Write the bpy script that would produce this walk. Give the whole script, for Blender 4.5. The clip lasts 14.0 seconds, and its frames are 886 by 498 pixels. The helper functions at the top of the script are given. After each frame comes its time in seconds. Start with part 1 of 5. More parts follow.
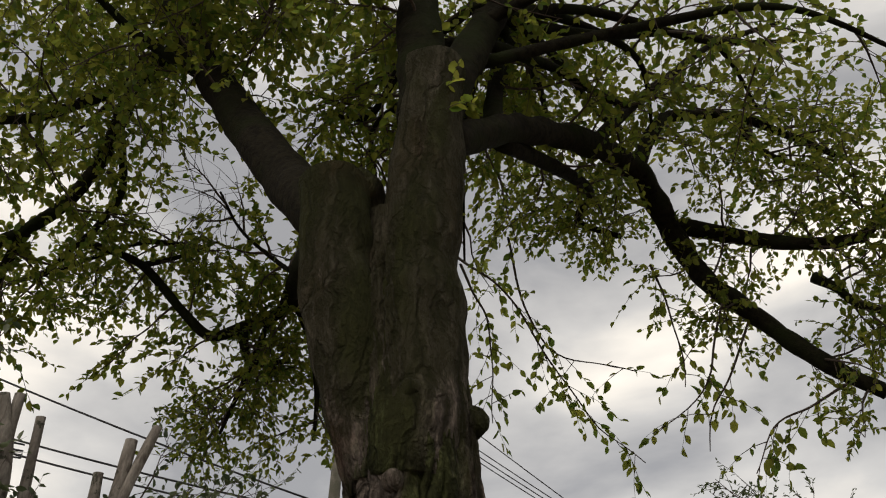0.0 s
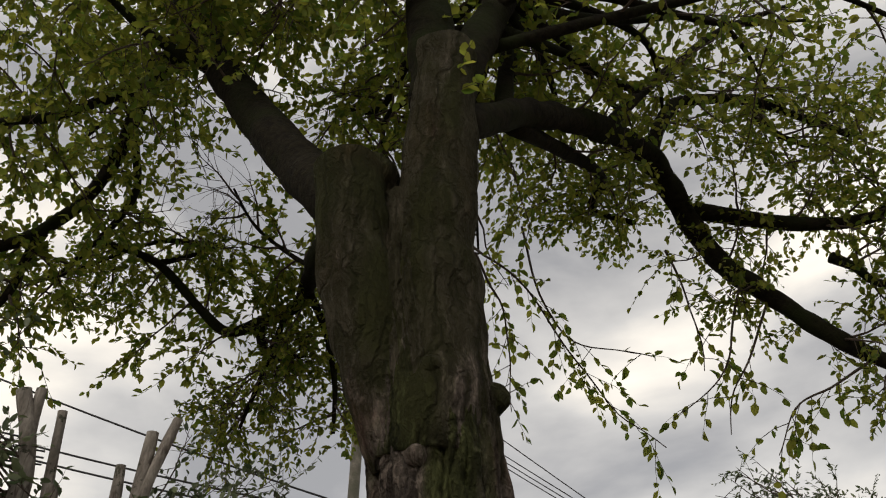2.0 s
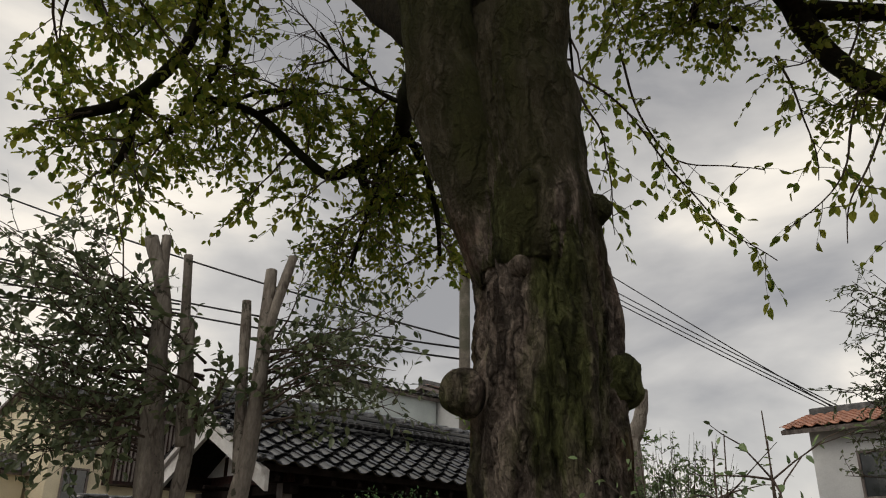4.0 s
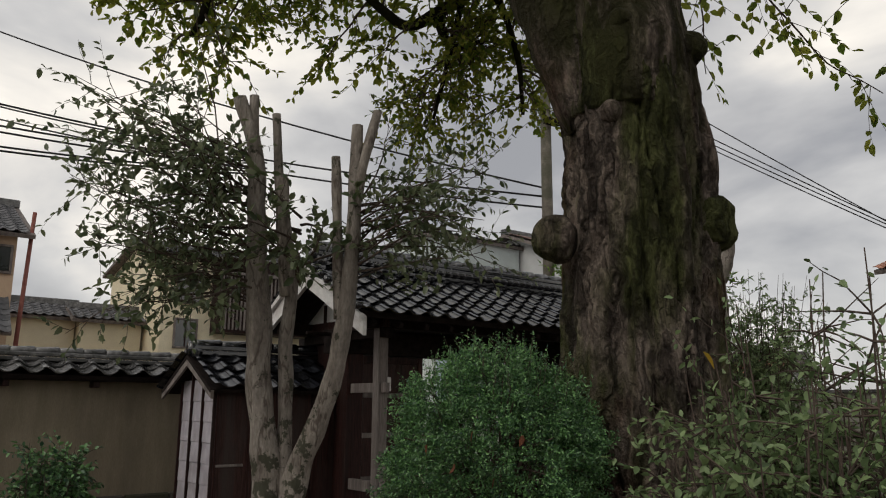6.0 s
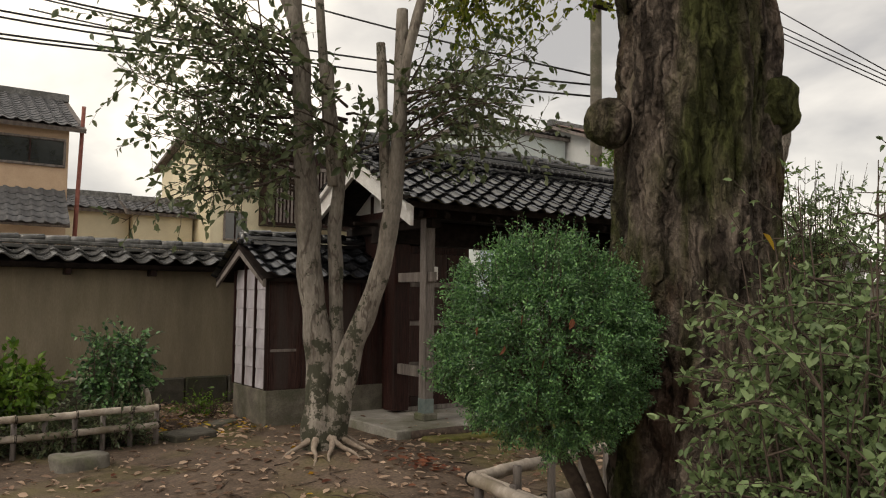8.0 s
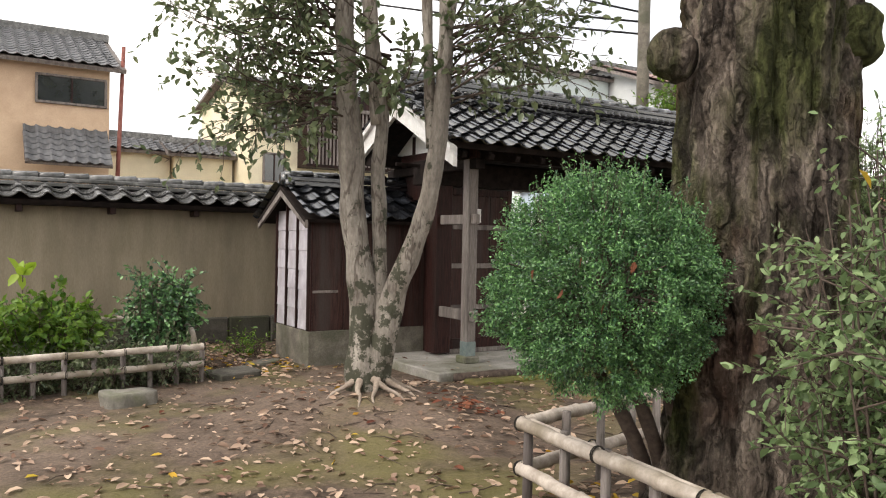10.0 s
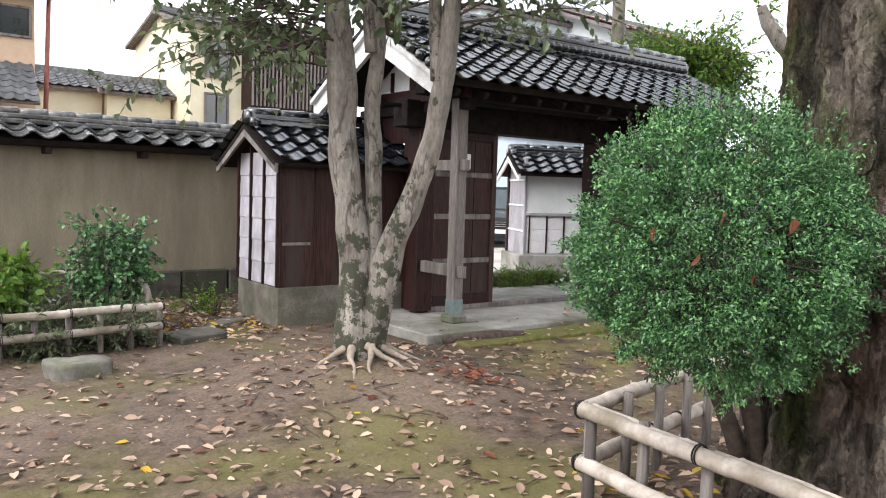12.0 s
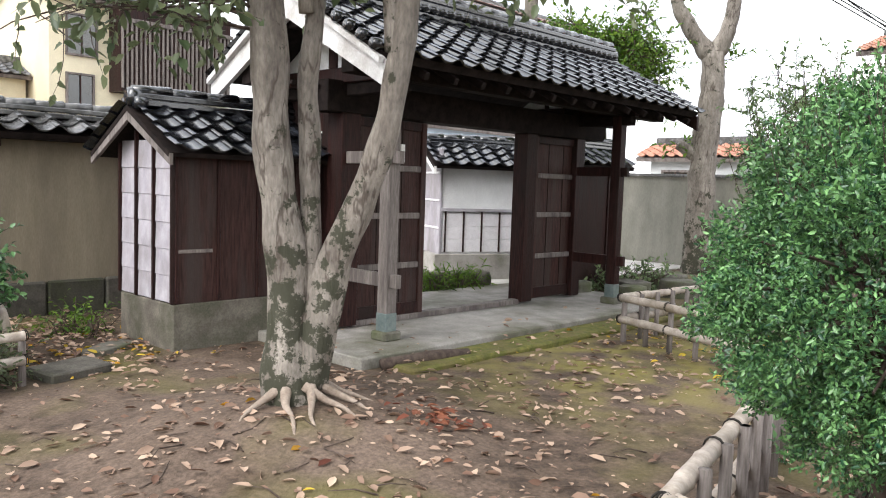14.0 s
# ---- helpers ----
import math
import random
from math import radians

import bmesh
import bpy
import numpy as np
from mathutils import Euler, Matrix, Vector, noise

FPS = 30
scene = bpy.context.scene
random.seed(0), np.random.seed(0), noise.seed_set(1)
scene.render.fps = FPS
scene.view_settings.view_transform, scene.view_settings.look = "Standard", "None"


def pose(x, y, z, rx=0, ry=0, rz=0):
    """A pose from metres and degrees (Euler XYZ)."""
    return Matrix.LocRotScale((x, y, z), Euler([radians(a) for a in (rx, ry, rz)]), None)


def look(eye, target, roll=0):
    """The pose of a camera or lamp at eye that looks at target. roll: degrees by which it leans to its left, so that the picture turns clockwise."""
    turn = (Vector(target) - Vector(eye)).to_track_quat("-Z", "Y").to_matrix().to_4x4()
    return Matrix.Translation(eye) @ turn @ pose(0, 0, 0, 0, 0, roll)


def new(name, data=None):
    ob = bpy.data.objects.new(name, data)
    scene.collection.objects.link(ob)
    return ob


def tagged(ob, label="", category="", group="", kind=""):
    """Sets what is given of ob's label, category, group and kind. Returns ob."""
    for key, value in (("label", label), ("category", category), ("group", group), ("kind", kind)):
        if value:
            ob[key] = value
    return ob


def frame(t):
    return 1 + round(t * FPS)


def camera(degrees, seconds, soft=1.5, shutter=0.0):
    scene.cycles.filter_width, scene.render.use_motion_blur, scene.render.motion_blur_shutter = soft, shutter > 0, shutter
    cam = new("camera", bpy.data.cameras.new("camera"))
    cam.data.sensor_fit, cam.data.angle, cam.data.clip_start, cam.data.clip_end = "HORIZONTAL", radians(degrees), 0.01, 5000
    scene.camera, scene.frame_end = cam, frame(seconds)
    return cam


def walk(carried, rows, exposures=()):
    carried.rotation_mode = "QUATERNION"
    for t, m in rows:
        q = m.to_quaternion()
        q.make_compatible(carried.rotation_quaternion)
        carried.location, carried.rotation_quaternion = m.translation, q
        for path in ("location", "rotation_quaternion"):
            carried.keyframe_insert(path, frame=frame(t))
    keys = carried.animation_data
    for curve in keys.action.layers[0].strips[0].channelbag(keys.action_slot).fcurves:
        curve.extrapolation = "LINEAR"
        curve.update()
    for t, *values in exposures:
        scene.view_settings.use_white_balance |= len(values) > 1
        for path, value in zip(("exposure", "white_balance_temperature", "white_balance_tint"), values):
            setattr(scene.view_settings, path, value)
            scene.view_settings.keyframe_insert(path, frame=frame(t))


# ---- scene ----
cam = camera(59.2, 14.0, soft=1.1)
PATH = [
    (0, (-6.078, -8.158, 1.787), (-4.737, -7.162, 2.886), 1.8),
    (0.5, (-6.074, -8.124, 1.765), (-4.739, -7.141, 2.883), 1.4),
    (1, (-6.028, -8.099, 1.764), (-4.703, -7.106, 2.885), 1.3),
    (1.5, (-6.052, -8.093, 1.688), (-4.73, -7.099, 2.811), 0.9),
    (2, (-6.028, -8.085, 1.66), (-4.709, -7.069, 2.768), 0.9),
    (2.5, (-6.013, -8.071, 1.603), (-4.686, -7.016, 2.665), 1.0),
    (3, (-6.01, -8.058, 1.566), (-4.673, -6.939, 2.546), 0.8),
    (3.5, (-5.967, -8.047, 1.54), (-4.65, -6.837, 2.436), 0.6),
    (4, (-5.956, -8.039, 1.521), (-4.662, -6.717, 2.282), 0.6),
    (6.5, (-6.051, -8.042, 1.489), (-4.844, -6.481, 1.819), 0.4),
    (7, (-6.045, -8.033, 1.475), (-4.854, -6.447, 1.733), 0.5),
    (7.5, (-6.054, -8.02, 1.47), (-4.881, -6.41, 1.65), 0.6),
    (8, (-6.046, -8.004, 1.466), (-4.893, -6.374, 1.59), 0.6),
    (10.5, (-6.023, -7.714, 1.444), (-4.948, -6.028, 1.396), 1.3),
    (11, (-6.019, -7.505, 1.42), (-4.932, -5.828, 1.346), 1.7),
    (11.5, (-6.049, -7.221, 1.438), (-4.927, -5.57, 1.325), 1.9),
    (12, (-5.992, -6.909, 1.435), (-4.783, -5.323, 1.286), 1.8),
    (12.5, (-5.9, -6.575, 1.448), (-4.612, -5.054, 1.283), 1.8),
    (13, (-5.868, -6.251, 1.449), (-4.527, -4.776, 1.279), 1.9),
    (13.5, (-5.762, -5.949, 1.452), (-4.368, -4.525, 1.28), 1.8),
    (14, (-5.665, -5.739, 1.477), (-4.226, -4.36, 1.312), 1.9),
]
walk(cam, [(t, look(eye, target, roll)) for t, eye, target, roll in PATH],
     [(0, 0.0, 6800, 10), (2.5, 0.04, 6800, 10), (4.2, -0.14, 6800, 10), (6.3, -0.05, 6600, 10), (7.5, 0.25, 7000, 10), (8.2, 0.56, 7300, 10), (10.3, 1.7, 6500, 10), (11.5, 1.86, 6080, 10), (14.0, 1.9, 6150, 10)])

# ---- sky and light: an overcast afternoon, the veiled sun over the street to the left ----
SUN_ELEV, SUN_AZ = radians(40), radians(268)
world = bpy.data.worlds.new("overcast")
scene.world = world
world.use_nodes = True
wn, wl = world.node_tree.nodes, world.node_tree.links
wn.clear()
w_out, w_bg = wn.new("ShaderNodeOutputWorld"), wn.new("ShaderNodeBackground")
w_sky = wn.new("ShaderNodeTexSky")
w_sky.sky_type, w_sky.sun_disc = "NISHITA", False
w_sky.sun_elevation, w_sky.sun_rotation = SUN_ELEV, SUN_AZ
w_tc, w_map = wn.new("ShaderNodeTexCoord"), wn.new("ShaderNodeMapping")
w_map.inputs["Scale"].default_value = (1, 1, 2.2)
w_n1, w_n2 = wn.new("ShaderNodeTexNoise"), wn.new("ShaderNodeTexNoise")
w_n1.inputs["Scale"].default_value, w_n1.inputs["Detail"].default_value = 2.3, 7
w_n1.inputs["Roughness"].default_value = 0.48
w_n1.inputs["Distortion"].default_value = 0.3
w_n2.inputs["Scale"].default_value, w_n2.inputs["Detail"].default_value = 0.9, 2
w_ramp = wn.new("ShaderNodeValToRGB")
w_ramp.color_ramp.elements[0].position, w_ramp.color_ramp.elements[0].color = 0.40, (0.33, 0.335, 0.355, 1)
w_ramp.color_ramp.elements[1].position, w_ramp.color_ramp.elements[1].color = 0.60, (1.0, 0.95, 0.87, 1)
mid = w_ramp.color_ramp.elements.new(0.5)
mid.color = (0.60, 0.595, 0.59, 1)
w_add, w_mul, w_mix = wn.new("ShaderNodeMath"), wn.new("ShaderNodeVectorMath"), wn.new("ShaderNodeMix")
w_add.operation = "MULTIPLY_ADD"
w_mul.operation = "SCALE"
w_mul.inputs["Scale"].default_value = 0.10
w_mix.data_type = "RGBA"
w_mix.inputs["Factor"].default_value = 0.93
wl.new(w_tc.outputs["Generated"], w_map.inputs["Vector"])
wl.new(w_map.outputs[0], w_n1.inputs["Vector"])
wl.new(w_map.outputs[0], w_n2.inputs["Vector"])
wl.new(w_n1.outputs[0], w_add.inputs[0])
w_add.inputs[1].default_value = 0.75
w_half = wn.new("ShaderNodeMath")
w_half.operation = "MULTIPLY"
w_half.inputs[1].default_value = 0.25
wl.new(w_n2.outputs[0], w_half.inputs[0])
wl.new(w_half.outputs[0], w_add.inputs[2])
wl.new(w_add.outputs[0], w_ramp.inputs[0])
wl.new(w_sky.outputs[0], w_mul.inputs[0])
wl.new(w_mul.outputs[0], w_mix.inputs["A"])
wl.new(w_ramp.outputs[0], w_mix.inputs["B"])
wl.new(w_mix.outputs["Result"], w_bg.inputs[0])
w_bg.inputs[1].default_value = 1.15
wl.new(w_bg.outputs[0], w_out.inputs[0])
sun = new("sun", bpy.data.lights.new("sun", "SUN"))
sun.data.energy, sun.data.angle, sun.data.color = 0.9, radians(35), (1.0, 0.95, 0.88)
sun.matrix_world = look((math.sin(SUN_AZ) * 40, math.cos(SUN_AZ) * 40, math.tan(SUN_ELEV) * 40), (0, 0, 0))

# ---- materials ----


def mat(name, a, b, scale=8.0, rough=0.8, bump=0.2, c=None, big=0.7, stretch=(1, 1, 1), metal=0.0, vary=0.0, spec=0.3, fine=60.0, grain=0.5, cut=(0.46, 0.64)):
    """Two scales of noise between colours a and b, large stains of c, bump; vary: spread from piece to piece."""
    m = bpy.data.materials.new(name)
    m.use_nodes = True
    n, l = m.node_tree.nodes, m.node_tree.links
    p = n["Principled BSDF"]
    tc, mp = n.new("ShaderNodeTexCoord"), n.new("ShaderNodeMapping")
    mp.inputs["Scale"].default_value = stretch
    l.new(tc.outputs["Object"], mp.inputs["Vector"])
    oi = n.new("ShaderNodeObjectInfo")
    shift = n.new("ShaderNodeVectorMath")
    shift.operation = "ADD"
    sc = n.new("ShaderNodeVectorMath")
    sc.operation = "SCALE"
    sc.inputs[0].default_value = (17, 23, 31)
    l.new(oi.outputs["Random"], sc.inputs["Scale"])
    l.new(mp.outputs[0], shift.inputs[0])
    l.new(sc.outputs[0], shift.inputs[1])

    def tex(s, d=5.0):
        t = n.new("ShaderNodeTexNoise")
        t.inputs["Scale"].default_value, t.inputs["Detail"].default_value = s, d
        t.inputs["Roughness"].default_value = 0.6
        l.new(shift.outputs[0], t.inputs["Vector"])
        return t

    def blend(f, x, y):
        k = n.new("ShaderNodeMix")
        k.data_type = "RGBA"
        l.new(f, k.inputs["Factor"])
        for sock, v in (("A", x), ("B", y)):
            if isinstance(v, tuple):
                k.inputs[sock].default_value = (*v, 1)
            else:
                l.new(v, k.inputs[sock])
        return k.outputs["Result"]

    def ramp(x, lo, hi):
        r = n.new("ShaderNodeMapRange")
        r.inputs["From Min"].default_value, r.inputs["From Max"].default_value = lo, hi
        l.new(x, r.inputs["Value"])
        return r.outputs[0]

    t1, t2, t3 = tex(scale), tex(big, 6), tex(fine, 3)
    col = blend(ramp(t1.outputs[0], 0.35, 0.65), a, b)
    if c:
        col = blend(ramp(t2.outputs[0], *cut), col, c)
    hsv = n.new("ShaderNodeHueSaturation")
    v = n.new("ShaderNodeMath")
    v.operation = "MULTIPLY_ADD"
    l.new(t3.outputs[0], v.inputs[0])
    v.inputs[1].default_value, v.inputs[2].default_value = grain, 1 - grain / 2
    v2 = n.new("ShaderNodeMath")
    v2.operation = "MULTIPLY_ADD"
    geo = n.new("ShaderNodeNewGeometry")
    both = n.new("ShaderNodeMath")
    both.operation = "ADD"
    l.new(geo.outputs["Random Per Island"], both.inputs[0])
    l.new(oi.outputs["Random"], both.inputs[1])
    wrap = n.new("ShaderNodeMath")
    wrap.operation = "FRACT"
    l.new(both.outputs[0], wrap.inputs[0])
    l.new(wrap.outputs[0], v2.inputs[0])
    v2.inputs[1].default_value, v2.inputs[2].default_value = vary, 1 - vary / 2
    v3 = n.new("ShaderNodeMath")
    v3.operation = "MULTIPLY"
    l.new(v.outputs[0], v3.inputs[0])
    l.new(v2.outputs[0], v3.inputs[1])
    l.new(col, hsv.inputs["Color"])
    l.new(v3.outputs[0], hsv.inputs["Value"])
    l.new(hsv.outputs[0], p.inputs["Base Color"])
    rr = n.new("ShaderNodeMapRange")
    rr.inputs["To Min"].default_value, rr.inputs["To Max"].default_value = max(rough - 0.12, 0.05), min(rough + 0.12, 1)
    l.new(t1.outputs[0], rr.inputs["Value"])
    l.new(rr.outputs[0], p.inputs["Roughness"])
    p.inputs["Metallic"].default_value = metal
    p.inputs["Specular IOR Level"].default_value = spec
    if bump:
        bp = n.new("ShaderNodeBump")
        bp.inputs["Strength"].default_value, bp.inputs["Distance"].default_value = bump, 0.02
        h = n.new("ShaderNodeMath")
        h.operation = "MULTIPLY_ADD"
        l.new(t3.outputs[0], h.inputs[0])
        h.inputs[1].default_value = 0.35
        l.new(t1.outputs[0], h.inputs[2])
        l.new(h.outputs[0], bp.inputs["Height"])
        l.new(bp.outputs[0], p.inputs["Normal"])
    return m


def leaf_mat(name, a, b, rough=0.45, glow=0.35, spec=0.35):
    """A leaf: colour from a to b leaf by leaf, partly let through by the blade."""
    m = bpy.data.materials.new(name)
    m.use_nodes = True
    n, l = m.node_tree.nodes, m.node_tree.links
    p, out = n["Principled BSDF"], n["Material Output"]
    geo, k = n.new("ShaderNodeNewGeometry"), n.new("ShaderNodeMix")
    k.data_type = "RGBA"
    k.inputs["A"].default_value, k.inputs["B"].default_value = (*a, 1), (*b, 1)
    l.new(geo.outputs["Random Per Island"], k.inputs["Factor"])
    tc, t = n.new("ShaderNodeTexCoord"), n.new("ShaderNodeTexNoise")
    t.inputs["Scale"].default_value = 3.0
    l.new(tc.outputs["Object"], t.inputs["Vector"])
    h = n.new("ShaderNodeHueSaturation")
    v = n.new("ShaderNodeMath")
    v.operation = "ADD"
    v.inputs[1].default_value = 0.5
    l.new(t.outputs[0], v.inputs[0])
    l.new(v.outputs[0], h.inputs["Value"])
    l.new(k.outputs["Result"], h.inputs["Color"])
    l.new(h.outputs[0], p.inputs["Base Color"])
    p.inputs["Roughness"].default_value = rough
    p.inputs["Specular IOR Level"].default_value = spec
    tr, mx = n.new("ShaderNodeBsdfTranslucent"), n.new("ShaderNodeMixShader")
    l.new(h.outputs[0], tr.inputs["Color"])
    mx.inputs[0].default_value = glow
    l.new(p.outputs[0], mx.inputs[1])
    l.new(tr.outputs[0], mx.inputs[2])
    l.new(mx.outputs[0], out.inputs["Surface"])
    return m


def add_node(m, kind, **inputs):
    """A node whose inputs are set to numbers, or linked to sockets."""
    n = m.node_tree.nodes.new(kind)
    for key, v in inputs.items():
        key = key.replace("_", " ")
        if isinstance(v, bpy.types.NodeSocket):
            m.node_tree.links.new(v, n.inputs[key])
        else:
            n.inputs[key].default_value = v
    return n


def fold(m, vec, scale, detail, lo, hi):
    """Thin creases where a noise crosses its middle: 0 in a crease, 1 between."""
    t = add_node(m, "ShaderNodeTexNoise", Vector=vec, Scale=scale, Detail=detail)
    a = m.node_tree.nodes.new("ShaderNodeMath")
    a.operation = "SUBTRACT"
    a.inputs[1].default_value = 0.5
    m.node_tree.links.new(t.outputs[0], a.inputs[0])
    b = m.node_tree.nodes.new("ShaderNodeMath")
    b.operation = "ABSOLUTE"
    m.node_tree.links.new(a.outputs[0], b.inputs[0])
    k = add_node(m, "ShaderNodeMapRange", Value=b.outputs[0], From_Min=lo, From_Max=hi)
    k.interpolation_type = "SMOOTHSTEP"
    return k.outputs[0]


def calc(m, op, a, b):
    n = m.node_tree.nodes.new("ShaderNodeMath")
    n.operation = op
    for i, v in ((0, a), (1, b)):
        if isinstance(v, bpy.types.NodeSocket):
            m.node_tree.links.new(v, n.inputs[i])
        else:
            n.inputs[i].default_value = v
    return n.outputs[0]


def tint(m, factor, a, b):
    k = m.node_tree.nodes.new("ShaderNodeMix")
    k.data_type = "RGBA"
    for sock, v in (("Factor", factor), ("A", a), ("B", b)):
        if isinstance(v, bpy.types.NodeSocket):
            m.node_tree.links.new(v, k.inputs[sock])
        else:
            k.inputs[sock].default_value = (*v, 1)
    return k.outputs["Result"]


def bark_mat():
    """Old scaly bark: small loose flakes, long furrows, moss (higher up also standing in for shade) and bare red-brown
    patches.
    """
    m = mat("old_bark", (0.075, 0.058, 0.047), (0.25, 0.205, 0.17), 6, 0.95, 0.0, (0.072, 0.078, 0.030), 1.2, (1.6, 1.6, 0.5), fine=60, grain=1.3, cut=(0.48, 0.58))
    l = m.node_tree.links
    p = m.node_tree.nodes["Principled BSDF"]
    old = p.inputs["Base Color"].links[0].from_socket
    tc = add_node(m, "ShaderNodeTexCoord")
    mp = add_node(m, "ShaderNodeMapping", Vector=tc.outputs["Object"])
    mp.inputs["Scale"].default_value = (1, 1, 0.24)
    nz = add_node(m, "ShaderNodeTexNoise", Vector=tc.outputs["Object"], Scale=7.0, Detail=6.0)
    warp = add_node(m, "ShaderNodeVectorMath")
    warp.operation = "MULTIPLY_ADD"
    warp.inputs[1].default_value = (0.16, 0.16, 0.12)
    l.new(nz.outputs["Color"], warp.inputs[0])
    l.new(mp.outputs[0], warp.inputs[2])
    vec = warp.outputs[0]
    furrow = fold(m, vec, 4.5, 3.0, 0.0, 0.07)
    fine = fold(m, vec, 17.0, 5.0, 0.0, 0.09)
    flake = add_node(m, "ShaderNodeTexVoronoi", Vector=vec, Scale=26.0)
    sep = add_node(m, "ShaderNodeSeparateColor", Color=flake.outputs["Color"])
    value = calc(m, "MULTIPLY_ADD", sep.outputs[0], 0.55)
    value.node.inputs[2].default_value = 0.78
    value = calc(m, "MULTIPLY", value, calc(m, "ADD", calc(m, "MULTIPLY", furrow, 0.62), 0.38))
    value = calc(m, "MULTIPLY", value, calc(m, "ADD", calc(m, "MULTIPLY", fine, 0.4), 0.6))
    big = add_node(m, "ShaderNodeTexNoise", Vector=tc.outputs["Object"], Scale=1.3, Detail=5.0)
    bare = add_node(m, "ShaderNodeMapRange", Value=big.outputs[0], From_Min=0.52, From_Max=0.62, To_Max=0.6)
    col = tint(m, bare.outputs[0], old, (0.135, 0.068, 0.05))
    hs = add_node(m, "ShaderNodeHueSaturation", Color=col, Value=value)
    # moss thickens with height; its dark tone also holds the crown's shade
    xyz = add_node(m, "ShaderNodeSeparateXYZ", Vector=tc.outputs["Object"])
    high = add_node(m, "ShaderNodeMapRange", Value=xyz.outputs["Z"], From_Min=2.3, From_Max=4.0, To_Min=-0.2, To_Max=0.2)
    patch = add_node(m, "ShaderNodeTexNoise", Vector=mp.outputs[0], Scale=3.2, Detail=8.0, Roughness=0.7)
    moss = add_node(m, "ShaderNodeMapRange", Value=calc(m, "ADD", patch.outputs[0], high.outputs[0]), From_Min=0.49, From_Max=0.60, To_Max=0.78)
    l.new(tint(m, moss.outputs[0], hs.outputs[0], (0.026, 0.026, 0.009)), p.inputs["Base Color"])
    p.inputs["Specular IOR Level"].default_value = 0.1
    rough = add_node(m, "ShaderNodeTexNoise", Vector=tc.outputs["Object"], Scale=16.0, Detail=9.0, Roughness=0.75)
    h = calc(m, "ADD", calc(m, "MULTIPLY", furrow, 0.7), calc(m, "ADD", calc(m, "MULTIPLY", fine, 0.3), calc(m, "ADD", rough.outputs[0], calc(m, "MULTIPLY", sep.outputs[0], 0.22))))
    bp = add_node(m, "ShaderNodeBump", Strength=1.0, Distance=0.045, Height=h)
    l.new(bp.outputs[0], p.inputs["Normal"])
    return m


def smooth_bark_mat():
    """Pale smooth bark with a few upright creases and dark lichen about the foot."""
    m = mat("pale_smooth_bark", (0.13, 0.11, 0.093), (0.29, 0.26, 0.225), 6, 0.85, 0.8, (0.17, 0.15, 0.13), 2.6, (1.5, 1.5, 0.5), fine=38, grain=1.3)
    l = m.node_tree.links
    p = m.node_tree.nodes["Principled BSDF"]
    old = p.inputs["Base Color"].links[0].from_socket
    tc = add_node(m, "ShaderNodeTexCoord")
    mp = add_node(m, "ShaderNodeMapping", Vector=tc.outputs["Object"])
    mp.inputs["Scale"].default_value = (1, 1, 0.28)
    crease = fold(m, mp.outputs[0], 6.5, 4.0, 0.0, 0.035)
    where = add_node(m, "ShaderNodeTexNoise", Vector=tc.outputs["Object"], Scale=3.0, Detail=3.0)
    keep = add_node(m, "ShaderNodeMapRange", Value=where.outputs[0], From_Min=0.42, From_Max=0.54)
    dark = calc(m, "MULTIPLY", calc(m, "SUBTRACT", 1.0, crease), keep.outputs[0])
    col = tint(m, calc(m, "MULTIPLY", dark, 0.75), old, (0.05, 0.036, 0.028))
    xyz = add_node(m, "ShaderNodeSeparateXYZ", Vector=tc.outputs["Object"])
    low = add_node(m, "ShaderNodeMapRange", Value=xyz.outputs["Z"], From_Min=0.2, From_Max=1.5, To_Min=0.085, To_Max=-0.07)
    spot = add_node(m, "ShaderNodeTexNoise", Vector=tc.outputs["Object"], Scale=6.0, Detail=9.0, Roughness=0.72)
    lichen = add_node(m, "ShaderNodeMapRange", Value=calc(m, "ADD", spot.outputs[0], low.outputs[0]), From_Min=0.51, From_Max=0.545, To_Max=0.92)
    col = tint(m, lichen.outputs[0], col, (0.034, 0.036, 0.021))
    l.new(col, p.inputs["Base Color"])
    return m


BARK = bark_mat()
STONE_DARK = mat("damp_footing_stone", (0.055, 0.05, 0.042), (0.11, 0.10, 0.085), 8, 0.9, 0.5, (0.05, 0.052, 0.03), 2.0, vary=0.4, grain=1.0)
TILE = mat("kawara", (0.006, 0.0065, 0.008), (0.018, 0.020, 0.025), 9, 0.15, 0.03, (0.010, 0.010, 0.011), 1.5, vary=1.0, spec=0.9)
TILE_OLD = mat("kawara_weathered", (0.045, 0.045, 0.046), (0.15, 0.147, 0.145), 10, 0.24, 0.1, (0.04, 0.04, 0.038), 1.6, vary=0.8, spec=0.6)
WOOD = mat("dark_stained_wood", (0.011, 0.0045, 0.0045), (0.041, 0.017, 0.0145), 10, 0.5, 0.25, (0.022, 0.014, 0.0125), 1.2, (5, 5, 0.5), vary=0.35, grain=0.9, spec=0.14)
WOOD_RED = mat("red_brown_boards", (0.024, 0.010, 0.0085), (0.066, 0.030, 0.025), 10, 0.55, 0.25, (0.05, 0.036, 0.032), 1.2, (5, 5, 0.5), vary=0.35, grain=0.9, spec=0.18)
WOOD_GREY = mat("weathered_grey_wood", (0.13, 0.11, 0.10), (0.24, 0.21, 0.195), 12, 0.75, 0.3, (0.09, 0.075, 0.07), 1.4, (6, 6, 0.6), vary=0.2)
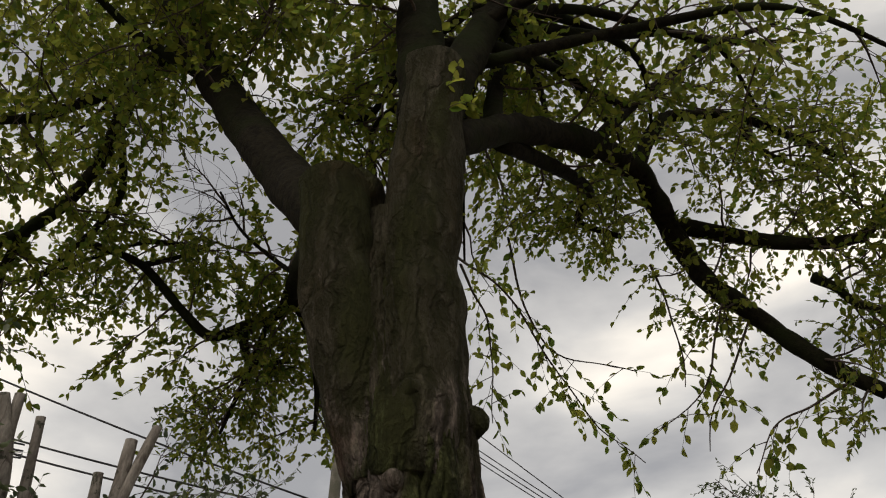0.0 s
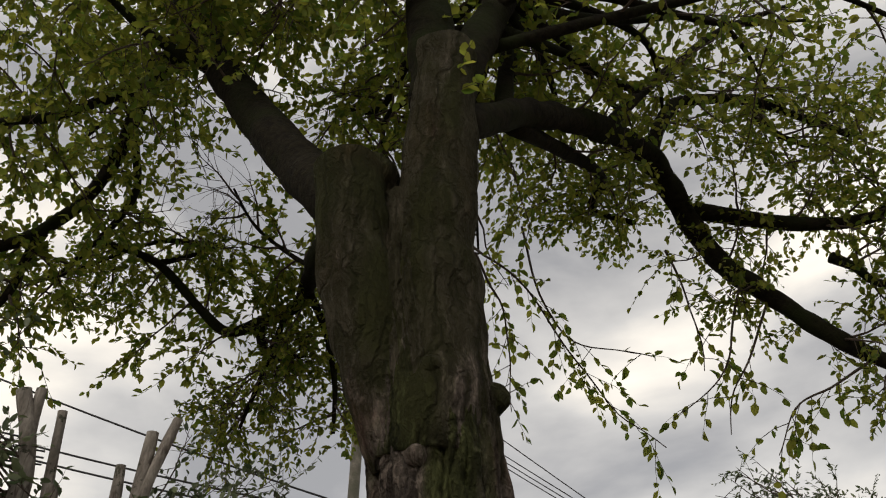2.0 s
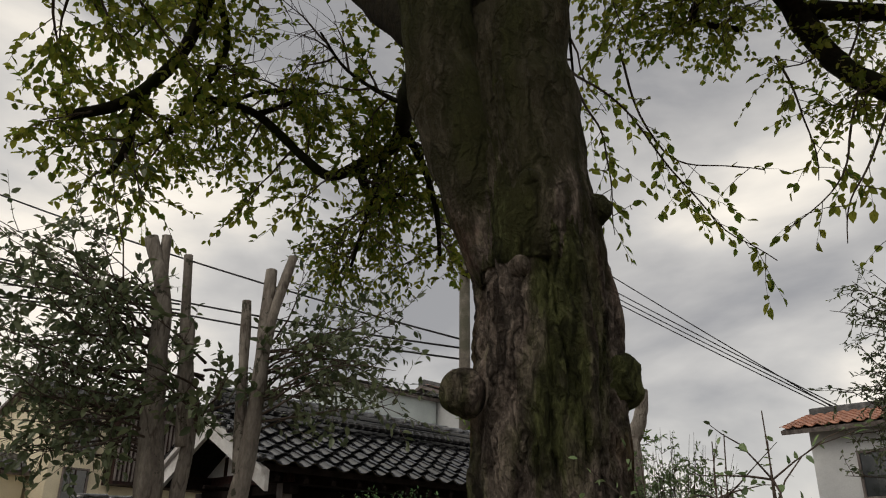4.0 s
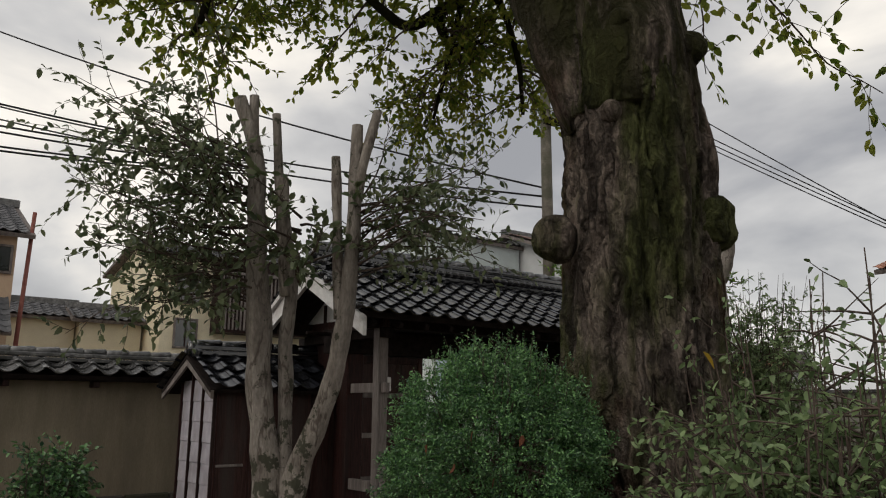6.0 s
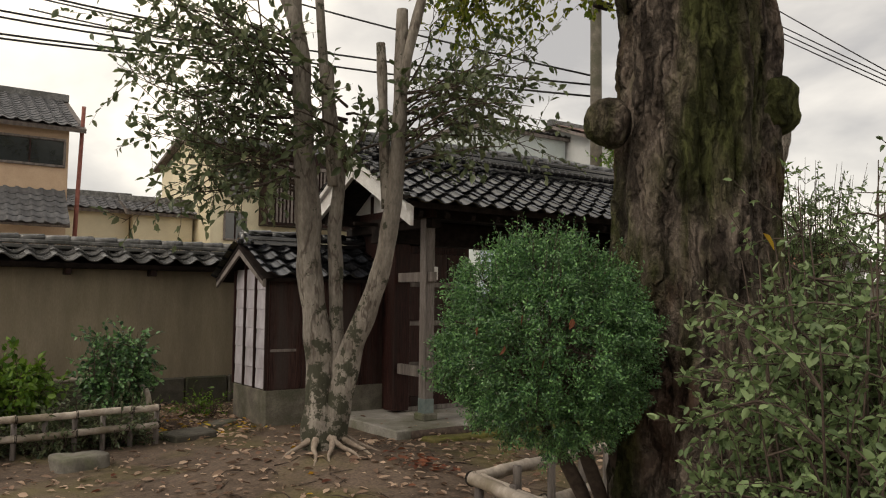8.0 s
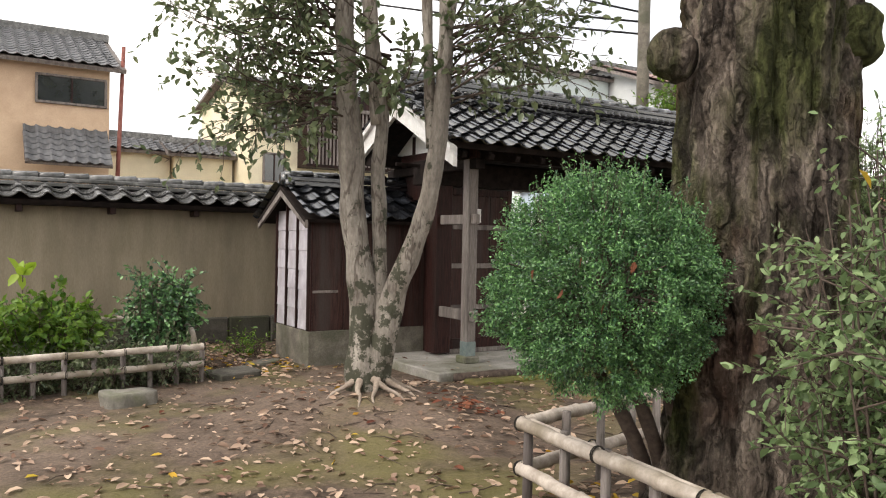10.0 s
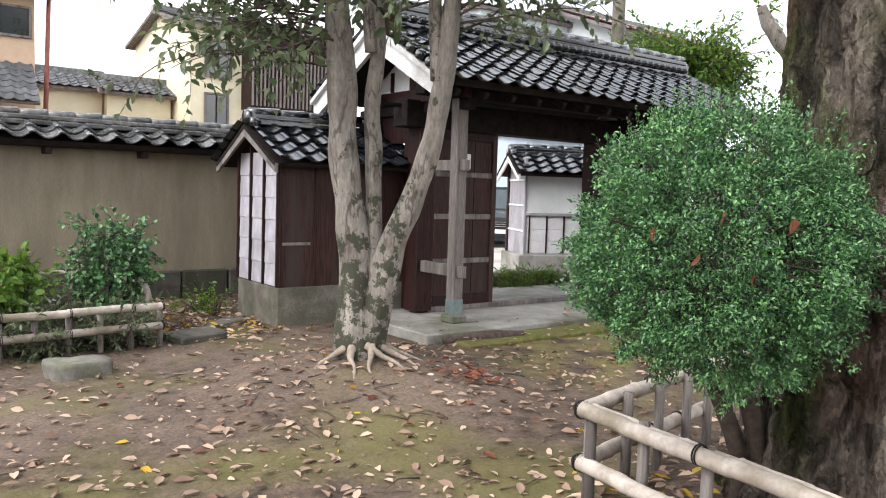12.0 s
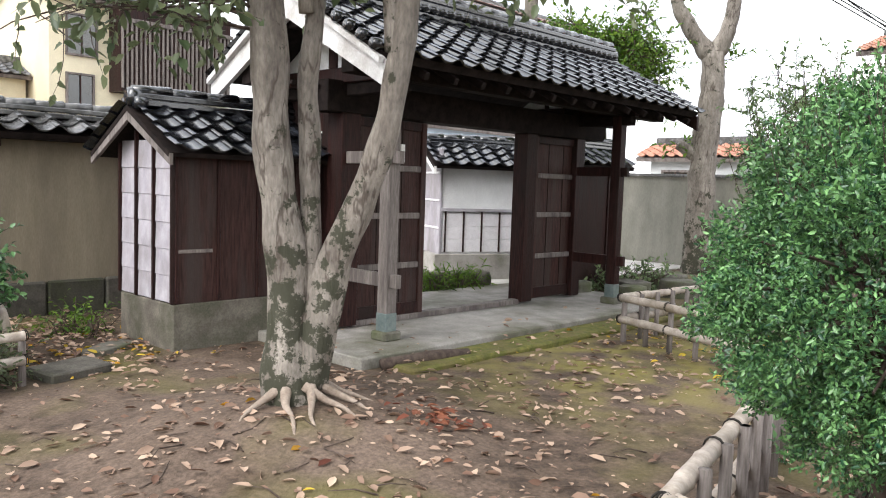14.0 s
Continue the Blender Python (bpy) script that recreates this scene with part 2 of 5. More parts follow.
# near-black wood: shade under the roofs put into the colour; also board joints
WOOD_BLACK = mat("black_wood_shade_and_joints", (0.008, 0.006, 0.0055), (0.022, 0.016, 0.0145), 12, 0.85, 0.2, spec=0.1)
BOARD = mat("silvered_board", (0.30, 0.28, 0.31), (0.42, 0.395, 0.43), 5, 0.8, 0.05, (0.25, 0.23, 0.24), 1.4, (1.6, 1.6, 0.9), vary=0.15, grain=0.3)
WHITE = mat("white_plaster", (0.74, 0.74, 0.75), (0.82, 0.82, 0.82), 5, 0.85, 0.1, (0.66, 0.66, 0.66), 0.8)
CREAM = mat("painted_bargeboard", (0.62, 0.61, 0.60), (0.74, 0.73, 0.72), 9, 0.7, 0.15, (0.45, 0.42, 0.40), 2.2)
PLASTER = mat("earth_plaster", (0.225, 0.188, 0.132), (0.275, 0.232, 0.17), 5, 0.95, 0.15, (0.16, 0.13, 0.095), 0.55, (1.6, 1.6, 0.35))
CONCRETE = mat("old_concrete", (0.10, 0.088, 0.073), (0.18, 0.16, 0.132), 6, 0.9, 0.4, (0.085, 0.082, 0.06), 1.6, grain=1.0, cut=(0.48, 0.58))
SLAB = mat("worn_concrete_slab", (0.24, 0.225, 0.205), (0.34, 0.32, 0.295), 5, 0.85, 0.25, (0.13, 0.125, 0.09), 1.1, grain=0.9)
STONE = mat("mossy_stone", (0.10, 0.092, 0.078), (0.19, 0.175, 0.15), 9, 0.9, 0.5, (0.09, 0.10, 0.05), 2.5, vary=0.3)
# limbs near-black: their silhouette against the sky is put into the bark colour
LIMB = mat("silhouette_limb_bark", (0.008, 0.0065, 0.005), (0.022, 0.019, 0.012), 16, 0.95, 0.9, (0.016, 0.020, 0.007), 1.5, spec=0.08)
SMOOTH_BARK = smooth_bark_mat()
TWIG = mat("twig", (0.05, 0.035, 0.028), (0.10, 0.075, 0.06), 20, 0.9, 0.2)
ROOT = mat("bare_root", (0.20, 0.155, 0.12), (0.34, 0.28, 0.23), 14, 0.85, 0.4)
BAMBOO = mat("weathered_bamboo", (0.30, 0.255, 0.215), (0.52, 0.455, 0.40), 9, 0.6, 0.15, (0.20, 0.165, 0.12), 2.5, vary=0.3)
TWINE = mat("black_palm_twine", (0.012, 0.01, 0.009), (0.03, 0.026, 0.022), 30, 0.95, 0.3)
LEAF_BIG = leaf_mat("canopy_leaf", (0.095, 0.155, 0.022), (0.29, 0.29, 0.045), 0.5, 0.72)
LEAF_EVER = leaf_mat("evergreen_leaf", (0.06, 0.09, 0.042), (0.19, 0.22, 0.115), 0.35, 0.5, 0.55)
LEAF_BOX = leaf_mat("clipped_leaf", (0.012, 0.050, 0.026), (0.165, 0.33, 0.11), 0.32, 0.14, 0.5)
LEAF_PALE = leaf_mat("pale_leaf", (0.09, 0.145, 0.06), (0.26, 0.35, 0.16), 0.45, 0.35)
LEAF_FRESH = leaf_mat("fresh_leaf", (0.05, 0.12, 0.015), (0.16, 0.26, 0.03), 0.45, 0.4)
LEAF_DRY = leaf_mat("dry_leaf", (0.15, 0.085, 0.06), (0.54, 0.40, 0.30), 0.75, 0.15, 0.2)
LEAF_RED = leaf_mat("red_leaf", (0.12, 0.038, 0.025), (0.25, 0.10, 0.055), 0.65, 0.2, 0.2)
LEAF_GOLD = leaf_mat("yellow_leaf", (0.40, 0.20, 0.02), (0.55, 0.42, 0.05), 0.65, 0.2, 0.2)


def ground_mat():
    """Trodden earth with thin moss, darker in the damp and beaten pale on the walked line."""
    m = mat("trodden_earth", (0.046, 0.031, 0.022), (0.122, 0.086, 0.062), 7, 0.95, 1.0, (0.145, 0.105, 0.08), 0.55, fine=38, grain=1.8)
    n, l = m.node_tree.nodes, m.node_tree.links
    p = n["Principled BSDF"]
    old = p.inputs["Base Color"].links[0].from_socket
    tc, t, r, k = n.new("ShaderNodeTexCoord"), n.new("ShaderNodeTexNoise"), n.new("ShaderNodeMapRange"), n.new("ShaderNodeMix")
    t.inputs["Scale"].default_value, t.inputs["Detail"].default_value = 0.75, 7
    r.inputs["From Min"].default_value, r.inputs["From Max"].default_value = 0.50, 0.64
    r.inputs["To Max"].default_value = 0.6
    k.data_type = "RGBA"
    k.inputs["B"].default_value = (0.125, 0.115, 0.030, 1)
    l.new(tc.outputs["Object"], t.inputs["Vector"])
    l.new(t.outputs[0], r.inputs["Value"])
    l.new(r.outputs[0], k.inputs["Factor"])
    l.new(old, k.inputs["A"])
    near, fade, most, spots, k2 = n.new("ShaderNodeVectorMath"), n.new("ShaderNodeMapRange"), n.new("ShaderNodeMath"), n.new("ShaderNodeMapRange"), n.new("ShaderNodeMix")
    near.operation = "DISTANCE"
    near.inputs[1].default_value = (0.6, -2.1, 0.0)
    fade.inputs["From Min"].default_value, fade.inputs["From Max"].default_value = 2.7, 0.9
    spots.inputs["From Min"].default_value, spots.inputs["From Max"].default_value = 0.40, 0.60
    t2 = n.new("ShaderNodeTexNoise")
    t2.inputs["Scale"].default_value, t2.inputs["Detail"].default_value = 2.6, 8
    most.operation = "MULTIPLY"
    k2.data_type = "RGBA"
    k2.inputs["B"].default_value = (0.21, 0.18, 0.055, 1)
    l.new(tc.outputs["Object"], near.inputs[0])
    l.new(tc.outputs["Object"], t2.inputs["Vector"])
    l.new(near.outputs["Value"], fade.inputs["Value"])
    l.new(t2.outputs[0], spots.inputs["Value"])
    l.new(fade.outputs[0], most.inputs[0])
    l.new(spots.outputs[0], most.inputs[1])
    l.new(most.outputs[0], k2.inputs["Factor"])
    l.new(k.outputs["Result"], k2.inputs["A"])
    l.new(k2.outputs["Result"], p.inputs["Base Color"])
    return m


EARTH = ground_mat()

# ---- mesh helpers ----
rng = random.Random(7)


def link_mesh(name, me, material, parent=None, label="", smooth=False):
    if material:
        me.materials.append(material)
    if smooth:
        me.shade_smooth()
    ob = new(name, me)
    if parent:
        ob.parent = parent
    if label:
        tagged(ob, label)
    return ob


def part(name, bm, material, parent=None, label="", smooth=False):
    me = bpy.data.meshes.new(name)
    bm.to_mesh(me)
    bm.free()
    return link_mesh(name, me, material, parent, label, smooth)


def raw(name, verts, faces, material, parent=None, label="", smooth=False):
    me = bpy.data.meshes.new(name)
    me.from_pydata([tuple(v) for v in verts], [], [tuple(f) for f in faces])
    me.update()
    return link_mesh(name, me, material, parent, label, smooth)


def thing(name, label, category, at=(0, 0, 0), group="", kind=""):
    ob = new(name)
    ob.location = at
    ob.empty_display_size = 0.2
    bpy.context.view_layer.update()
    return tagged(ob, label, category, group, kind)


def beam(bm, x0, x1, y0, y1, z0, z1, bevel=0.006, m=None):
    r = bmesh.ops.create_cube(bm, size=1)
    vs = r["verts"]
    bmesh.ops.scale(bm, verts=vs, vec=(x1 - x0, y1 - y0, z1 - z0))
    bmesh.ops.translate(bm, verts=vs, vec=((x0 + x1) / 2, (y0 + y1) / 2, (z0 + z1) / 2))
    if bevel:
        es = list({e for v in vs for e in v.link_edges})
        vs = list({v for f in bmesh.ops.bevel(bm, geom=es, offset=bevel, segments=1, affect="EDGES")["faces"] for v in f.verts})
    if m is not None:
        bmesh.ops.transform(bm, matrix=m, verts=vs)
    return bm


def box_part(name, box, material, parent, label="", bevel=0.006, m=None):
    return part(name, beam(bmesh.new(), *box, bevel, m), material, parent, label)


def smooth_path(pts, radii, steps):
    """Catmull-Rom through the points, with the radii."""
    P = [np.array(p, float) for p in pts]
    P = [2 * P[0] - P[1]] + P + [2 * P[-1] - P[-2]]
    out, rad = [], []
    for i in range(1, len(P) - 2):
        for s in range(steps):
            t = s / steps
            a, b, c, d = P[i - 1:i + 3]
            out.append(0.5 * (2 * b + (c - a) * t + (2 * a - 5 * b + 4 * c - d) * t * t + (3 * b - a - 3 * c + d) * t ** 3))
            rad.append(radii[i - 1] * (1 - t) + radii[i] * t)
    out.append(P[-2])
    rad.append(radii[-1])
    return out, rad


class Tubes:
    """Collects round limbs into one mesh."""

    def __init__(self):
        self.v, self.f = [], []

    def add(self, pts, radii, sides=8, wob=0.0, shape=None, cap=True):
        pts = [np.array(p, float) for p in pts]
        base = len(self.v)
        up = np.array((0.31, 0.87, 0.12))
        for i, p in enumerate(pts):
            d = pts[min(i + 1, len(pts) - 1)] - pts[max(i - 1, 0)]
            d /= np.linalg.norm(d) + 1e-9
            if i == 0 and abs(d @ up) > 0.8:
                up = np.array((0.9, 0.1, 0.3))
            a = np.cross(d, up)
            a /= np.linalg.norm(a) + 1e-9
            b = np.cross(a, d)
            up = b
            for k in range(sides):
                w = 2 * math.pi * k / sides
                r = radii[i]
                way = a * math.cos(w) + b * math.sin(w)
                if shape:
                    r *= shape(p, way)
                if wob:
                    r *= 1 + wob * noise.noise(Vector((p + way * r) * 4.0))
                self.v.append(p + way * r)
        n = len(pts)
        for i in range(n - 1):
            for k in range(sides):
                q = base + i * sides
                self.f.append((q + k, q + (k + 1) % sides, q + sides + (k + 1) % sides, q + sides + k))
        if cap:
            self.f.append(tuple(base + k for k in range(sides))[::-1])
            self.f.append(tuple(base + (n - 1) * sides + k for k in range(sides)))

    def done(self, name, material, parent=None, label="", smooth=True):
        return raw(name, self.v, self.f, material, parent, label, smooth)


class Leaves:
    """Collects small folded leaf blades into one mesh."""

    def __init__(self):
        self.p, self.d, self.s = [], [], []

    def add(self, p, d, size):
        self.p.append(p)
        self.d.append(d)
        self.s.append(size)

    def done(self, name, material, parent=None, label="", width=0.42, flat=0.35, seed=3):
        g = np.random.default_rng(seed)
        p, d, s = np.array(self.p), np.array(self.d), np.array(self.s)[:, None]
        d = d / (np.linalg.norm(d, axis=1, keepdims=True) + 1e-9)
        side = np.cross(d, np.array((0, 0, 1.0)) + g.normal(0, flat, p.shape))
        side /= np.linalg.norm(side, axis=1, keepdims=True) + 1e-9
        up = np.cross(side, d)
        w = width * 0.5 * s
        sag = g.uniform(0.0, 0.25, s.shape) * s
        v = np.stack([p, p + d * s * 0.3 + side * w + up * w * 0.35, p + d * s * 0.68 + side * w * 0.85 + up * w * 0.25 - up * sag * 0.3, p + d * s - up * sag,
                      p + d * s * 0.68 - side * w * 0.85 + up * w * 0.25 - up * sag * 0.3, p + d * s * 0.3 - side * w + up * w * 0.35], 1).reshape(-1, 3)
        k = np.arange(len(p))[:, None] * 6
        quads = np.concatenate([k + np.array((0, 1, 2, 3)), k + np.array((0, 3, 4, 5))], 1).reshape(-1)
        me = bpy.data.meshes.new(name)
        me.vertices.add(len(v))
        me.vertices.foreach_set("co", v.astype(np.float32).ravel())
        me.loops.add(len(quads))
        me.loops.foreach_set("vertex_index", quads.astype(np.int32))
        me.polygons.add(len(quads) // 4)
        me.polygons.foreach_set("loop_start", np.arange(0, len(quads), 4, dtype=np.int32))
        me.update(calc_edges=True)
        me.validate()
        return link_mesh(name, me, material, parent, label)


def rand_dir(r, up=0.0):
    v = np.array((r.gauss(0, 1), r.gauss(0, 1), r.gauss(0, 1)))
    v /= np.linalg.norm(v)
    v[2] += up
    return v / np.linalg.norm(v)


def spray(tubes, leaves, p, d, length, r, size, count, droop, g, sides=4):
    """A twig that bends down, with leaves to both sides."""
    pts, d = [np.array(p)], np.array(d) / np.linalg.norm(d)
    seg = length / 4
    for i in range(4):
        d = d + rand_dir(g) * 0.22 + np.array((0, 0, -droop * 0.3))
        d /= np.linalg.norm(d)
        pts.append(pts[-1] + d * seg)
    tubes.add(pts, [r, r * 0.8, r * 0.6, r * 0.45, r * 0.25], sides, cap=False)
    for i in range(count):
        t = 0.15 + 0.85 * (i + g.random()) / count
        k = min(int(t * 4), 3)
        q = pts[k] + (pts[k + 1] - pts[k]) * (t * 4 - k)
        way = (pts[k + 1] - pts[k]) / seg
        way = way * 0.7 + rand_dir(g) * 0.75 + np.array((0, 0, -droop * 0.5))
        leaves.add(q + rand_dir(g) * 0.008, way, size * g.uniform(0.6, 1.15))


def bough(tubes, leaves, p, d, length, r, size, g, kids=7, count=10, droop=0.5, twig=0.45):
    """A side branch with sprays along it."""
    pts, d = [np.array(p)], np.array(d) / np.linalg.norm(d)
    for i in range(5):
        d = d + rand_dir(g) * 0.25 + np.array((0, 0, -droop * 0.12))
        d /= np.linalg.norm(d)
        pts.append(pts[-1] + d * length / 5)
    tubes.add(pts, [r * (1 - 0.16 * i) for i in range(6)], 5, cap=False)
    for i in range(kids):
        t = 0.2 + 0.8 * (i + g.random()) / kids
        k = min(int(t * 5), 4)
        q = pts[k] + (pts[k + 1] - pts[k]) * (t * 5 - k)
        spray(tubes, leaves, q, d * 0.5 + rand_dir(g) * 0.9, twig * g.uniform(0.6, 1.3), r * 0.3, size, count, droop, g)


def hill(x, y):
    """The garden's height: a low mound round the twin-stemmed tree, small unevenness."""
    z = 0.21 * math.exp(-((x + 3.05) ** 2 + (y + 2.1) ** 2) / 0.95)
    z += 0.07 * math.exp(-((x + 2.7) ** 2 + (y + 5.3) ** 2) / 2.0)
    return z + 0.018 * noise.noise(Vector((x * 1.3, y * 1.3, 0.3)))


# ---- ground ----
def axis(lo, hi, step):
    mid_part = list(np.arange(lo, hi + 1e-6, step))
    far = [1, 2.5, 5, 10, 20, 45, 100, 250, 600]
    return [lo - f for f in far[::-1]] + mid_part + [hi + f for f in far]


gx, gy = axis(-9, 6, 0.1), axis(-10, 4, 0.1)
gv = [(x, y, hill(x, y)) for y in gy for x in gx]
gf = [(j * len(gx) + i, j * len(gx) + i + 1, (j + 1) * len(gx) + i + 1, (j + 1) * len(gx) + i) for j in range(len(gy) - 1) for i in range(len(gx) - 1)]
tagged(raw("ground", gv, gf, EARTH, smooth=True), "trodden brown earth with thin moss and fallen leaves", "ground", kind="structure")

# ---- roof tiles ----
def tile_mesh(name, width, length, amp, material, thick=0.016):
    """One S-curved pan tile: origin at its lower left corner, x across, y up the slope."""
    n = 9
    prof = []
    for i in range(n + 1):
        u = i / n
        z = amp * (math.cos(2 * math.pi * (u - 0.12)) * 0.5 + 0.5) ** 1.5
        prof.append((u * width * 1.06, z))
    v, f = [], []
    for y, lift in ((0, 0.020), (length, 0.0)):
        for x, z in prof:
            v.append((x, y, z + lift))
    for x, z in prof:
        v.append((x, 0.004, z + 0.020 - thick))
    k = n + 1
    for i in range(n):
        f.append((i, i + 1, k + i + 1, k + i))
        f.append((2 * k + i, 2 * k + i + 1, i + 1, i))
    me = bpy.data.meshes.new(name)
    me.from_pydata(v, [], f)
    me.update()
    me.materials.append(material)
    me.shade_smooth()
    me.set_sharp_from_angle(angle=radians(50))
    return me


def slope_matrix(x, y0, z0, run, rise, back=False):
    """Local x along the eave, y up the slope, z out of it; the eave's left end at (x, y0, z0)."""
    a = math.atan2(rise, run)
    m = Matrix.Translation((x, y0, z0)) @ Matrix.Rotation(a, 4, "X")
    if back:
        m = Matrix.Translation((x, y0, z0)) @ Matrix.Rotation(math.pi, 4, "Z") @ Matrix.Rotation(a, 4, "X")
    return m


def lay_tiles(parent, me, m, cols, rows, width, length, g):
    for r in range(rows):
        for c in range(cols):
            ob = new("tile", me)
            ob.parent = parent
            ob.matrix_basis = m @ Matrix.Translation((c * width, r * length, 0.012 + g.uniform(-0.003, 0.004))) @ Matrix.Rotation(g.uniform(-0.012, 0.012), 4, "Z") @ Matrix.Rotation(-0.03 + g.uniform(-0.01, 0.01), 4, "X")


def lay_joined(name, parent, me, m, cols, rows, width, length, material):
    """A far slope of the same tiles, joined."""
    pv, pf = [v.co.copy() for v in me.vertices], [tuple(p.vertices) for p in me.polygons]
    v, f = [], []
    for r in range(rows):
        for c in range(cols):
            b, mm = len(v), m @ Matrix.Translation((c * width, r * length, 0.012))
            v += [mm @ p for p in pv]
            f += [tuple(b + i for i in q) for q in pf]
    ob = raw(name, v, f, material or me.materials[0], parent)
    return tagged(ob, kind="stuff")


TILE_A = tile_mesh("tile", 0.25, 0.235, 0.045, TILE)
TILE_W = tile_mesh("tile", 0.285, 0.27, 0.072, TILE_OLD)


def ridge_stack(parent, x0, x1, y, z, width, height, layers, material, cap_r):
    """Layered ridge of flat tiles with round caps on top."""
    for i in range(layers):
        w = width * (1 - 0.12 * i)
        box_part("ridge_course", (x0, x1, y - w / 2, y + w / 2, z + height * i / layers, z + height * (i + 0.8) / layers), material, parent, bevel=0.008)
    n = max(1, int((x1 - x0) / 0.28))
    for k in range(n):
        t = Tubes()
        a, b = x0 + (x1 - x0) * k / n, x0 + (x1 - x0) * (k + 1) / n
        t.add([(a - 0.015, y, z + height), (b, y, z + height + 0.012)], [cap_r, cap_r * 1.08], 10)
        t.done("ridge_cap", material, parent)
    if layers > 3:
        t = Tubes()
        k = x0 + 0.08
        while k < x1 - 0.05:
            t.add([(k, y - width * 0.56, z + height * 0.42), (k, y + width * 0.56, z + height * 0.42)], [0.036, 0.036], 8)
            k += 0.125
        tagged(t.done("scalloped_course", material, parent), kind="stuff")
    t = Tubes()
    t.add([(x0 - 0.05, y, z + height * 0.6), (x0 + 0.06, y, z + height * 0.6)], [cap_r * 1.5, cap_r * 1.5], 12)
    t.add([(x0 - 0.04, y - width * 0.55, z + height * 0.15), (x0 + 0.06, y - width * 0.55, z + height * 0.15)], [cap_r, cap_r], 10)
    t.add([(x0 - 0.04, y + width * 0.55, z + height * 0.15), (x0 + 0.06, y + width * 0.55, z + height * 0.15)], [cap_r, cap_r], 10)
    t.done("ridge_end_ornament", material, parent)
    t = Tubes()
    t.add([(x1 - 0.06, y, z + height * 0.6), (x1 + 0.05, y, z + height * 0.6)], [cap_r * 1.5, cap_r * 1.5], 12)
    t.done("ridge_end_ornament", material, parent)


def bargeboards(parent, x, y0, z0, yr, zr, y1, depth, thick, material):
    """Two sloping boards that close a gable."""
    for a, b in ((y0, yr), (y1, yr)):
        bm = bmesh.new()
        vs = []
        for xx in (x - thick / 2, x + thick / 2):
            vs.append([bm.verts.new((xx, yy, zz)) for yy, zz in ((a, z0), (b, zr), (b, zr - depth * 1.25), (a, z0 - depth))])
        bm.faces.new(vs[0])
        bm.faces.new(vs[1][::-1])
        for i in range(4):
            bm.faces.new((vs[0][i], vs[1][i], vs[1][(i + 1) % 4], vs[0][(i + 1) % 4])[::-1])
        bmesh.ops.recalc_face_normals(bm, faces=bm.faces)
        part("bargeboard", bm, material, parent)


g = random.Random(21)
# ---- the roofed gate ----
GX0, GX1, GY0, GYR, GZ0, GZR = -1.68, 3.57, -1.22, 0.05, 2.46, 3.16
gate = thing("gate", "roofed wooden garden gate with dark tiles, standing open", "gate")
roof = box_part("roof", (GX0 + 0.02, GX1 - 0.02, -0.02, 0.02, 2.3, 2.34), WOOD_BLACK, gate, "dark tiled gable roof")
bm = bmesh.new()
GYB = 2 * GYR - GY0
slope = math.hypot(GYR - GY0, GZR - GZ0)
for back in (False, True):
    m = slope_matrix(GX1 if back else GX0, GYB if back else GY0, GZ0, GYR - GY0, GZR - GZ0, back)
    beam(bm, 0, GX1 - GX0, 0.02, slope, -0.07, 0.0, 0, m)
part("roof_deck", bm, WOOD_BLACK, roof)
m = slope_matrix(GX0, GY0 - 0.04, GZ0 - 0.02, GYR - GY0, GZR - GZ0)
lay_tiles(roof, TILE_A, m, 21, 7, 0.25, 0.21, g)
lay_joined("rear_tiles", roof, TILE_A, slope_matrix(GX1, GYB + 0.04, GZ0 - 0.02, GYR - GY0, GZR - GZ0, True), 21, 7, 0.25, 0.21, None)
ridge_stack(gate, GX0 + 0.1, GX1 - 0.1, GYR, GZR - 0.04, 0.30, 0.24, 4, TILE, 0.065)
bargeboards(gate, GX0 + 0.03, GY0, GZ0 - 0.05, GYR, GZR - 0.04, GYB, 0.20, 0.045, CREAM)
bargeboards(gate, GX0 - 0.01, GY0, GZ0 - 0.03, GYR, GZR - 0.02, GYB, 0.05, 0.06, CREAM)
for k in range(8):
    s = (k + 0.35) / 8
    y, z = GY0 + (GYR - GY0) * s, GZ0 + (GZR - GZ0) * s + 0.035
    t = Tubes()
    t.add([(GX0 - 0.06, y, z), (GX0 + 0.10, y, z)], [0.045, 0.045], 10)
    t.done("verge_tile", TILE, gate)
bargeboards(gate, GX1 - 0.03, GY0, GZ0 - 0.05, GYR, GZR - 0.04, GYB, 0.17, 0.045, WOOD)
# rafters and beams of the dark underside: the roof's shade is in their colour
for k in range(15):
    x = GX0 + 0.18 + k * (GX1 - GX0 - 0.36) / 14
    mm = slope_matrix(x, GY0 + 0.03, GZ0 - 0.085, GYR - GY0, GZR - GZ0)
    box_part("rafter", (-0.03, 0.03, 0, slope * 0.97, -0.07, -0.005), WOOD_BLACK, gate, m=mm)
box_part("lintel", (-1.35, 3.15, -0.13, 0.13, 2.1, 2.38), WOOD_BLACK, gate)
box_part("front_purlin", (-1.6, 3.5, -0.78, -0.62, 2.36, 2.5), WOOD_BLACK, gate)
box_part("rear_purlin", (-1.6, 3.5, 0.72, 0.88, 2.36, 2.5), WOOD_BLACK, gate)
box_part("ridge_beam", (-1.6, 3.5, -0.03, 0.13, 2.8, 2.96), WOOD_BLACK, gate)
